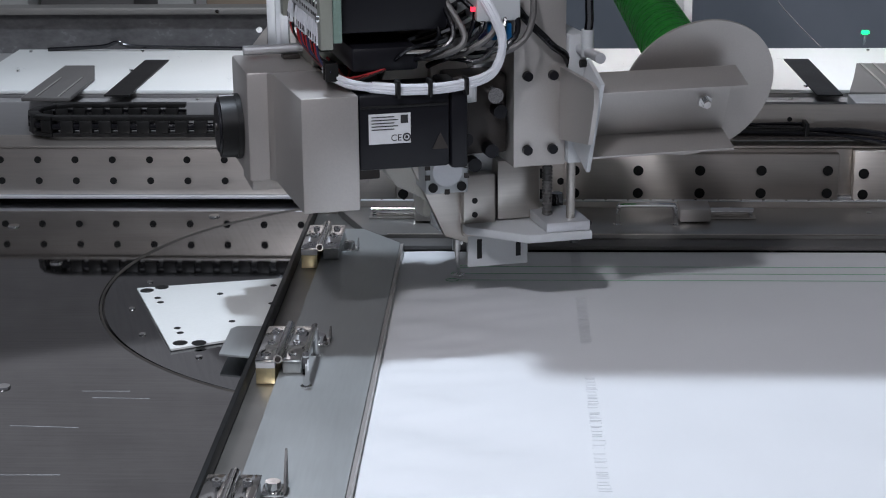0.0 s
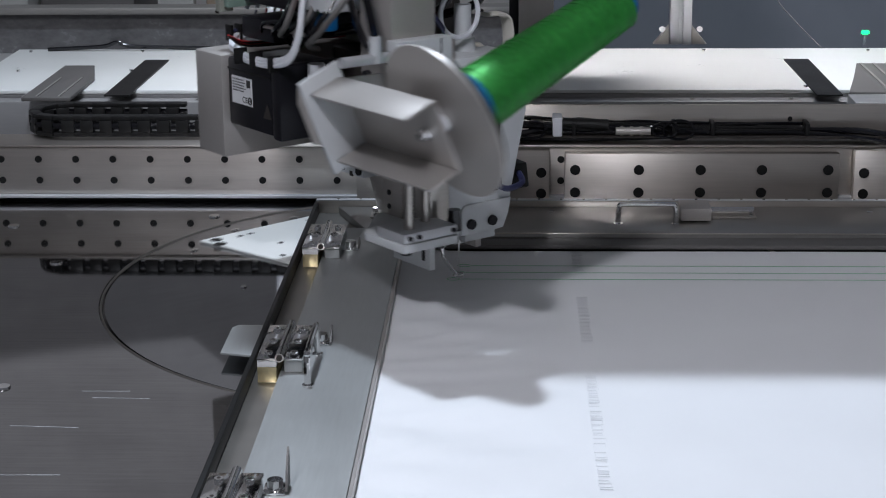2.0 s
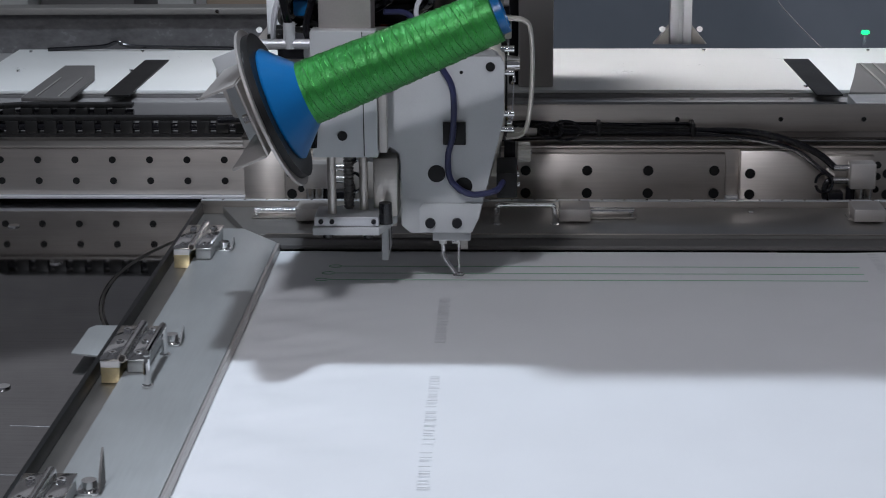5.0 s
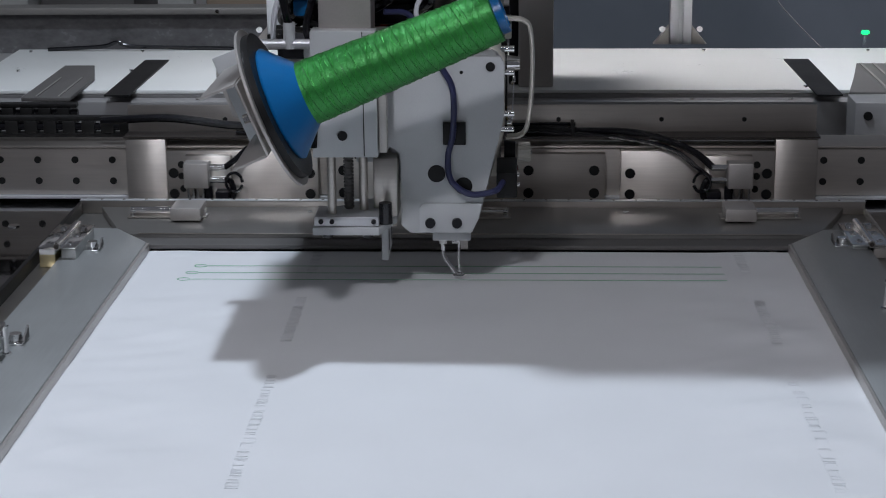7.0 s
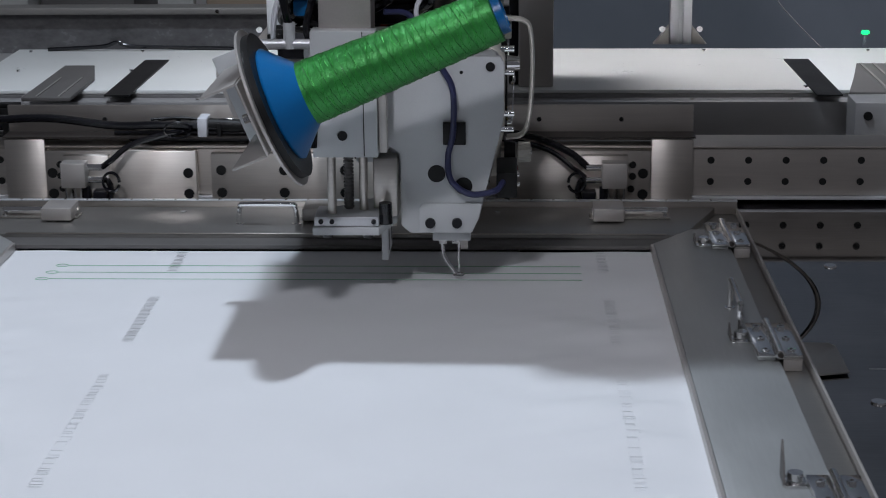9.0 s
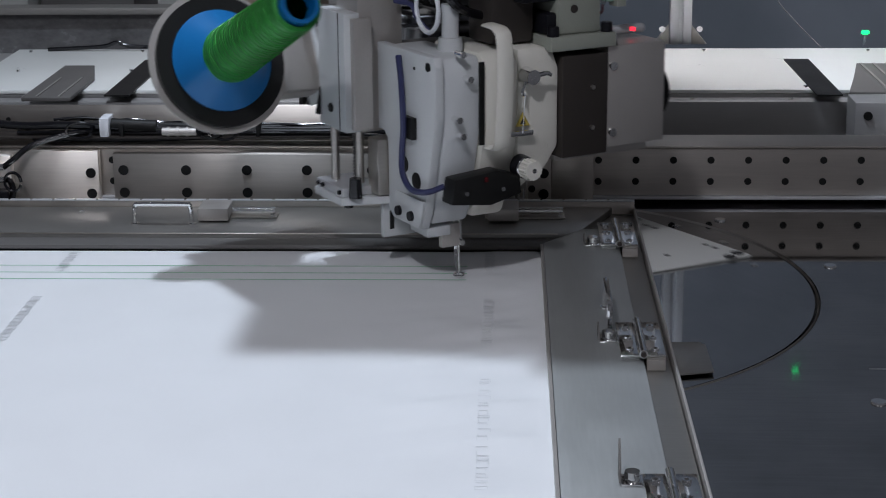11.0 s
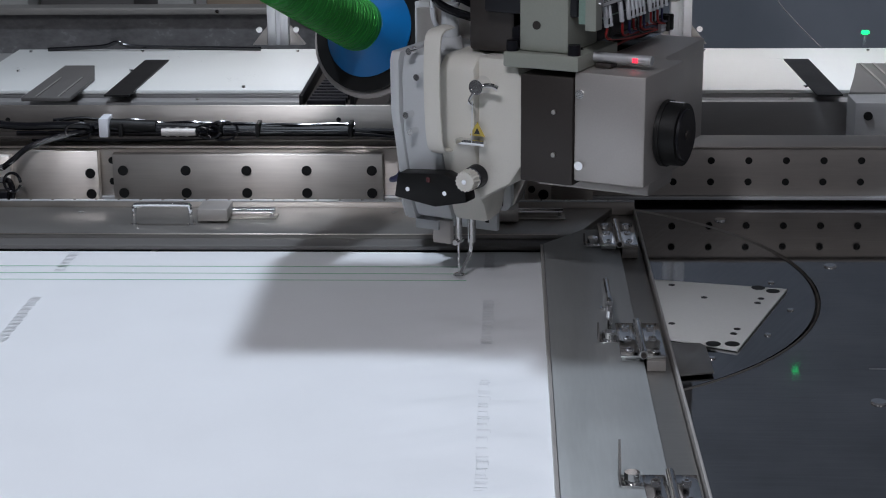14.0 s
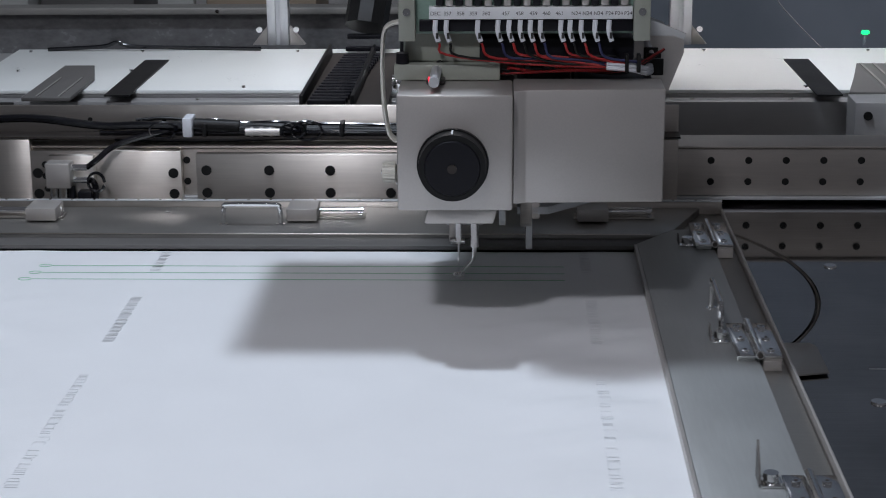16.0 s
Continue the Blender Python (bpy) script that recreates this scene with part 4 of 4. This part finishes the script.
# pneumatic cylinder and linkage
pc = part("air_cylinder", box(B(), -0.127, -0.075, 0.021, 0.071, 0.152, 0.204, 0.002), PAINT, head, "square aluminium air cylinder")
part("cap", cyl(B(), (-0.1275, 0.046, 0.178), (-0.1283, 0.046, 0.178), 0.0175, seg=28), ALU, pc)
for y, z in ((0.046, 0.154), (0.046, 0.202), (0.023, 0.172), (0.023, 0.184), (0.069, 0.172), (0.069, 0.184)):
    part("slot", box(B(), -0.1277, -0.126, y - 0.003, y + 0.003, z - 0.003, z + 0.003), DARK, pc)
for y in (0.029, 0.063):
    for z in (0.160, 0.196):
        part("corner_bolt", cyl(B(), (-0.1295, y, z), (-0.127, y, z), 0.0055, seg=12), BLACK, pc)
part("linkage_arm", prism(B(), [(0.085, 0.19), (0.04, 0.09), (0.0, 0.075), (0.0, 0.11), (0.045, 0.19)], "x", -0.090, -0.076, 0.002), STEEL, head, "steel linkage arm")
part("link_plate", box(B(), -0.100, -0.078, -0.02, 0.02, 0.09, 0.165, 0.003), STEEL, head)
for z in (0.100, 0.117, 0.134):
    part("hole", cyl(B(), (-0.1008, 0.006, z), (-0.0998, 0.006, z), 0.0035), BLACK, head)
part("link_block", box(B(), -0.135, -0.086, -0.0235, 0.045, 0.198, 0.29, 0.004), DARK, head)
for y, z in ((0.0, 0.205), (0.03, 0.22), (-0.01, 0.25), (0.02, 0.19)):
    part("socket_bolt", cyl(B(), (-0.155, y, z), (-0.136, y, z), 0.008, seg=16), BLACKM, head)
part("pivot", cyl(B(), (-0.17, 0.0, 0.272), (-0.136, 0.0, 0.272), 0.009), CHROME, head)
part("lower_block", box(B(), -0.099, -0.07, -0.075, -0.022, 0.108, 0.18, 0.003), STEEL, head)
# lower guard seen under the covers
part("shaft_cover", prism(B(), [(0.03, 0.15), (0.026, 0.166), (-0.05, 0.166), (-0.045, 0.15)], "y", 0.12, 0.26, 0.002), GREYBOX, head)

# upper carrier: column, boards, wires
part("neck", box(B(), -0.03, 0.03, 0.03, 0.09, 0.302, 0.47, 0.006), DARK, head, "dark neck column")
part("top_flange", box(B(), -0.052, 0.065, 0.092, 0.186, 0.2935, 0.311, 0.002), IVORY, head, "greenish ivory base flange")
for y in (0.100, 0.177):
    part("flange_bolt", cyl(B(), (0.056, y, 0.3112), (0.056, y, 0.323), 0.0075, 0.007, 14), BLACKM, head)
part("riser_mark", cyl(B(), (0.0552, 0.13, 0.342), (0.0562, 0.13, 0.342), 0.005, seg=14), DARK, head)
part("riser", box(B(), -0.03, 0.055, 0.108, 0.169, 0.3115, 0.46, 0.003), IVORY, head, "greenish ivory riser block")
bd = part("terminal_board", box(B(), -0.21, 0.052, 0.180, 0.190, 0.346, 0.43, 0.001), PCB, head, "green terminal board")
part("label_strip", box(B(), -0.195, 0.025, 0.1905, 0.199, 0.363, 0.377, 0.001), LABEL, bd, "white numbered terminal strip")
for k in range(20):
    x = -0.19 + k * 0.0105
    part("terminal", box(B(), x, x + 0.008, 0.1905, 0.201, 0.378, 0.396, 0.001), BLACKM if k % 2 else GREYBOX, bd)
for x, tx in ((0.018, "DEC"), (0.005, "357"), (-0.009, "358"), (-0.023, "359"), (-0.037, "360"), (-0.058, "457"), (-0.073, "458"), (-0.088, "459"), (-0.102, "460"), (-0.116, "461"), (-0.134, "N24"), (-0.146, "N24"), (-0.158, "N24"), (-0.170, "P24"), (-0.180, "P24"), (-0.190, "P24")):
    lettering(tx, Matrix.Translation((x, 0.1992, 0.3675)) @ Euler((radians(90), 0, radians(180))).to_matrix().to_4x4(), 0.0058, INK, bd)
for k, x in enumerate((0.018, 0.006, -0.028, -0.05, -0.062, -0.074, -0.085, -0.096, -0.118, -0.128, -0.140, -0.155, -0.170)):
    wv = part("ferrule", tube(B(), [(x, 0.197, 0.362), (x + 0.0005, 0.199, 0.350), (x - 0.003, 0.199, 0.339)], 0.0029, 8, 4), WIREW, bd, "white marked wire end")
for k in range(6):
    part("wire", tube(B(), [(0.0 - 0.02 * k, 0.17, 0.305), (-0.05 - 0.012 * k, 0.165, 0.298 + 0.001 * k), (-0.12, 0.168 - 0.004 * k, 0.301), (-0.19, 0.17, 0.304 - 0.001 * k), (-0.235, 0.14, 0.32)], 0.0016, 6, 4), WIRER if k % 3 == 0 else BLACK, head)
for k in range(7):
    o = Vector((0.0, 0.0016 * (k % 3), 0.0032 * (k // 3)))
    part("white_wire", tube(B(), [Vector(q) + o for q in ((-0.215, 0.15, 0.295), (-0.225, 0.11, 0.292), (-0.228, 0.06, 0.294), (-0.225, 0.02, 0.305), (-0.22, 0.005, 0.335), (-0.21, 0.012, 0.365), (-0.19, 0.03, 0.40))], 0.0030, 7, 5), WIREW, head)
for y in (0.125, 0.09, 0.05):
    part("wire_tie", box(B(), -0.236, -0.219, y - 0.002, y + 0.002, 0.288, 0.307, 0.001), BLACK, head)
for k in range(3):
    part("hose", tube(B(), [(-0.1 + 0.05 * k, 0.15, 0.31), (-0.12 + 0.06 * k, 0.05, 0.33), (-0.08 + 0.05 * k, -0.02, 0.36), (-0.02, 0.0, 0.42)], 0.0055, 8), RUBBER, head)
part("hose_loop", tube(B(), [(-0.02 + 0.028 * math.cos(a * 0.5236), -0.03, 0.345 + 0.028 * math.sin(a * 0.5236)) for a in range(13)], 0.003, 8, 3), WIREW, head, "white hose loop")
part("dark_hose", tube(B(), [(-0.17, -0.02, 0.46), (-0.168, -0.02, 0.38), (-0.175, -0.06, 0.33), (-0.16, -0.09, 0.30), (-0.165, -0.11, 0.20)], 0.0045, 8), RUBBER, head)
for z, y in ((0.302, -0.03), (0.272, -0.02), (0.225, -0.035), (0.205, -0.03)):
    part("edge_screw", cyl(B(), (0.052, y, z), (0.068, y, z), 0.004), CHROME, head)
for k, x in enumerate((0.018, 0.006, -0.028, -0.05, -0.062, -0.074, -0.085, -0.096, -0.118, -0.128, -0.140, -0.155)):
    part("wire", tube(B(), [(x - 0.004, 0.199, 0.337), (x - 0.012, 0.197, 0.324 - 0.001 * (k % 4)), (min(x - 0.03, -0.06) - 0.02, 0.192, 0.313 + 0.002 * (k % 5)), (-0.17, 0.19, 0.309 + 0.0016 * (k % 6))], 0.0015, 6, 4), (WIRER, BLACK, WIRER, NAVY)[k % 4], head)
for k in range(4):
    o = Vector((0, 0.003 * (k % 2), 0.0045 * (k // 2)))
    part("white_wire", tube(B(), [Vector(q) + o for q in ((-0.168, 0.19, 0.309), (-0.195, 0.187, 0.306), (-0.211, 0.172, 0.300), (-0.216, 0.15, 0.296))], 0.0028, 7, 4), WIREW, head)
for x in (-0.190, -0.203):
    part("wire_tie", box(B(), x - 0.002, x + 0.002, 0.184, 0.198, 0.304, 0.324, 0.001), BLACK, head)
rw = random.Random(23)
for k in range(9):
    y0 = 0.13 - 0.012 * k
    part("loom_cable", tube(B(), [(-0.19 + 0.006 * (k % 3), y0, 0.312 + 0.004 * (k % 4)), (-0.205, y0 - 0.03 + rw.uniform(-0.01, 0.01), 0.326 + rw.uniform(-0.006, 0.01)), (-0.20 + rw.uniform(-0.01, 0.01), y0 - 0.06, 0.345 + rw.uniform(0, 0.02)), (-0.17, y0 - 0.05 + rw.uniform(-0.02, 0.02), 0.40), (-0.14, 0.04, 0.46)], 0.0024 + 0.0007 * (k % 3), 7, 5), (RUBBER, RUBBER, MIDGREY)[k % 3], head)
part("blue_fitting", box(B(), -0.196, -0.178, -0.012, 0.014, 0.338, 0.358, 0.004), BLUE, head, "blue push-in air fitting")
part("valve_block", box(B(), -0.20, -0.15, -0.02, 0.03, 0.36, 0.40, 0.003), PAINT, head, "light grey valve block")
part("valve_led", box(B(), -0.2012, -0.2002, 0.032, 0.037, 0.372, 0.377), REDLED, head, "red status light")
part("tie_bar", box(B(), -0.205, -0.199, 0.02, 0.11, 0.330, 0.334, 0.001), STEEL, head)
part("oil_cap", cyl(B(), (0.0, -0.01, 0.297), (0.0, -0.01, 0.312), 0.016, 0.014), PAINT, head)
part("post_cap", cyl(B(), (0.0, -0.01, 0.3122), (0.0, -0.01, 0.352), 0.0105), PAINT, head, "grey upright guide post")
part("tube_guide", tube(B(), [(-0.03, -0.02, 0.312), (-0.045, -0.03, 0.33), (-0.06, -0.03, 0.345), (-0.085, -0.04, 0.348)], 0.0035), NAVY, head)
part("support_foot", prism(B(), [(0.005, 0.088), (0.040, 0.088), (0.048, 0.096), (0.048, 0.124), (0.005, 0.124)], "x", -0.058, -0.050, 0.001), PAINT, head, "slotted support foot")
part("foot_slot", box(B(), -0.0505, -0.0494, 0.030, 0.037, 0.094, 0.110), BLACK, head)
part("rubber_bumper", cyl(B(), (-0.083, -0.100, 0.107), (-0.083, -0.100, 0.132), 0.0085, 0.0075, 16), RUBBER, head, "black rubber bumper")
part("led_unit", cyl(B(), (0.018, 0.180, 0.3045), (0.018, 0.256, 0.3045), 0.0058), ALU, head, "silver reed switch")
part("switch_cable", tube(B(), [(0.018, 0.180, 0.3045), (0.016, 0.168, 0.31), (0.0, 0.15, 0.33), (-0.02, 0.13, 0.36)], 0.003), BLACK, head)
part("switch_base", box(B(), 0.008, 0.028, 0.19, 0.21, 0.2935, 0.2985, 0.001), DARK, head)
part("red_led", box(B(), 0.0235, 0.0246, 0.235, 0.241, 0.302, 0.307), REDLED, head, "red status light")
part("junction_tray", box(B(), -0.20, 0.05, 0.095, 0.168, 0.3115, 0.338, 0.004), BLACKM, head, "black junction tray")
for x in (-0.214, 0.040):
    en = part("end_clamp", box(B(), x, x + 0.018, 0.1905, 0.204, 0.340, 0.43, 0.001), IVORY, bd, "ivory end clamp")
    part("screw", screw(B(), (x + 0.009, 0.204, 0.372), (0, 1, 0), 0.0045), CHROME, en)
for k, x in enumerate((0.018, 0.006, -0.028, -0.05, -0.062, -0.074, -0.085, -0.096, -0.118, -0.128, -0.140, -0.155, -0.170)):
    part("wire_mark", box(B(), x - 0.0032, x - 0.0004, 0.2021, 0.2026, 0.3425, 0.3490), INK, bd)
for k in range(17):
    part("terminal_screw", screw(B(), (-0.188 + k * 0.0128, 0.2012, 0.387), (0, 1, 0), 0.003, 0.001, 8), CHROME, bd)
part("board_backing", box(B(), -0.196, 0.036, 0.1903, 0.1935, 0.349, 0.362, 0.001), BLACKM, bd)
part("terminal_row", box(B(), -0.196, 0.036, 0.1903, 0.1945, 0.3975, 0.43, 0.001), BLACKM, bd)
part("electronics_box", box(B(), -0.19, 0.05, 0.06, 0.178, 0.352, 0.47, 0.004), BLACKM, head, "dark electronics housing")

# unseen gantry above the picture that carries the head, sized by its shadow
gantry = thing("gantry_arm", "grey overhead gantry arm carrying the head", "gantry")
part("arm", box(B(), -0.264, -0.017, -0.176, 0.072, 0.62, 0.72, 0.002), GREYBOX, gantry)
part("side_arm", box(B(), -0.016, 0.32, -0.225, 0.95, 0.62, 0.72, 0.002), GREYBOX, gantry)
# extra piece, only there to shade the fabric behind the needle
part("rear_shade_arm", box(B(), -0.091, -0.0165, 0.0725, 0.95, 0.62, 0.72, 0.002), GREYBOX, gantry)
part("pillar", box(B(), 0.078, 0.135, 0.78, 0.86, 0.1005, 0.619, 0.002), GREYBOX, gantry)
# separate black strip makes the pillar's left side dark
part("pillar_dark_side", box(B(), 0.062, 0.0775, 0.80, 0.86, 0.1005, 0.619, 0.002), BLACKM, gantry)

# status lights on the guard
def status_light(x, y, z, foot, label):
    led = thing("status_light", label, "light")
    part("lens", box(B(), x - 0.008, x + 0.008, y, y + 0.005, z - 0.004, z + 0.004, 0.0035), GREENLED, led)
    part("stem", box(B(), x - 0.003, x + 0.003, y + 0.0055, y + 0.0095, foot, z + 0.003, 0.001), GUARD, led)


status_light(0.722, 1.17, 0.127, 0.1005, "small green status light on the rear bench")
status_light(0.742, 1.8495, 0.786, 0.782, "small green status light high on the guard")


# ---- what moves ----
def motions():
    turn = [(0.0, -253.9), (0.4, -253.5), (0.5, -248.5), (0.6, -234.5), (0.7, -216.5), (0.8, -197.5), (0.9, -174.5), (1.0, -150.5), (1.1, -132.5), (1.2, -114.5), (1.3, -98.5), (1.4, -72), (1.5, -50), (1.6, -30), (1.7, -10), (1.8, 9.5), (1.9, 27.5), (2.0, 39.2), (2.1, 47.5), (2.2, 54.5), (2.3, 62), (2.4, 65), (2.5, 65), (2.6, 54.5), (2.7, 17.5), (2.8, 2), (2.9, 0), (10.72, 0), (10.8, -8), (10.95, -48), (11.05, -66), (11.15, -72.0), (11.25, -72.5), (11.9, -72.5), (12.0, -68.5), (12.1, -54.5), (12.2, -32.5), (12.3, 0), (12.4, 21.5), (12.5, 41), (12.6, 59.5), (12.7, 82.5), (12.8, 105.5), (12.9, 123.5), (13.0, 146.5), (13.1, 160.5), (13.2, 180.5), (13.3, 203.5), (13.4, 216.5), (13.5, 226), (13.6, 231), (13.7, 236.5), (13.8, 241.5), (13.9, 243.5), (14.0, 244.3), (14.1, 223.5), (14.2, 187.5), (14.3, 180), (16.0, 180)]
    rows = [(t, pose(0, 0, 0, 0, 0, a)) for t, a in turn]
    walk(head, rows)
    walk(disc, rows)
    walk(cone, rows)
    shift = [(0.0, 0.0, 0.0), (0.4, 0.0008, -0.0025), (0.7, 0.006, -0.005), (1.0, 0.0121, -0.0038), (1.3, 0.0125, 0.003), (1.6, 0.0085, 0.0055), (2.0, 0.0011, 0.0038),
             (2.5, 0.0003, 0.0013), (3.05, 0.0, 0.001), (3.15, -0.005, 0.001), (4.2, -0.0975, 0.0), (6.5, -0.2925, 0.0), (7.0, -0.3355, 0.0), (8.0, -0.4245, 0.0), (9.2, -0.5335, 0.0), (10.55, -0.6525, 0.0), (10.7, -0.6575, 0.0),
             (11.8, -0.6575, 0.001), (12.0, -0.6603, 0.0037), (12.25, -0.668, 0.004), (12.5, -0.6705, 0.001), (12.75, -0.669, -0.005), (13.0, -0.6655, -0.0076), (13.25, -0.661, -0.0055), (13.5, -0.6583, -0.0038),
             (14.0, -0.6577, -0.0025), (14.42, -0.6577, -0.0025), (14.52, -0.655, -0.0025), (15.0, -0.6170, -0.0018), (15.5, -0.5765, -0.001), (16.0, -0.5355, -0.001)]
    for ob in (cf, fab, carriage):
        walk(ob, [(t, pose(x, y, 0)) for t, x, y in shift])
    walk(drag, [(t, pose(x * 0.5, y, 0)) for t, x, y in shift])
    walk(beam, [(t, pose(0, y, 0)) for t, x, y in shift])


motions()
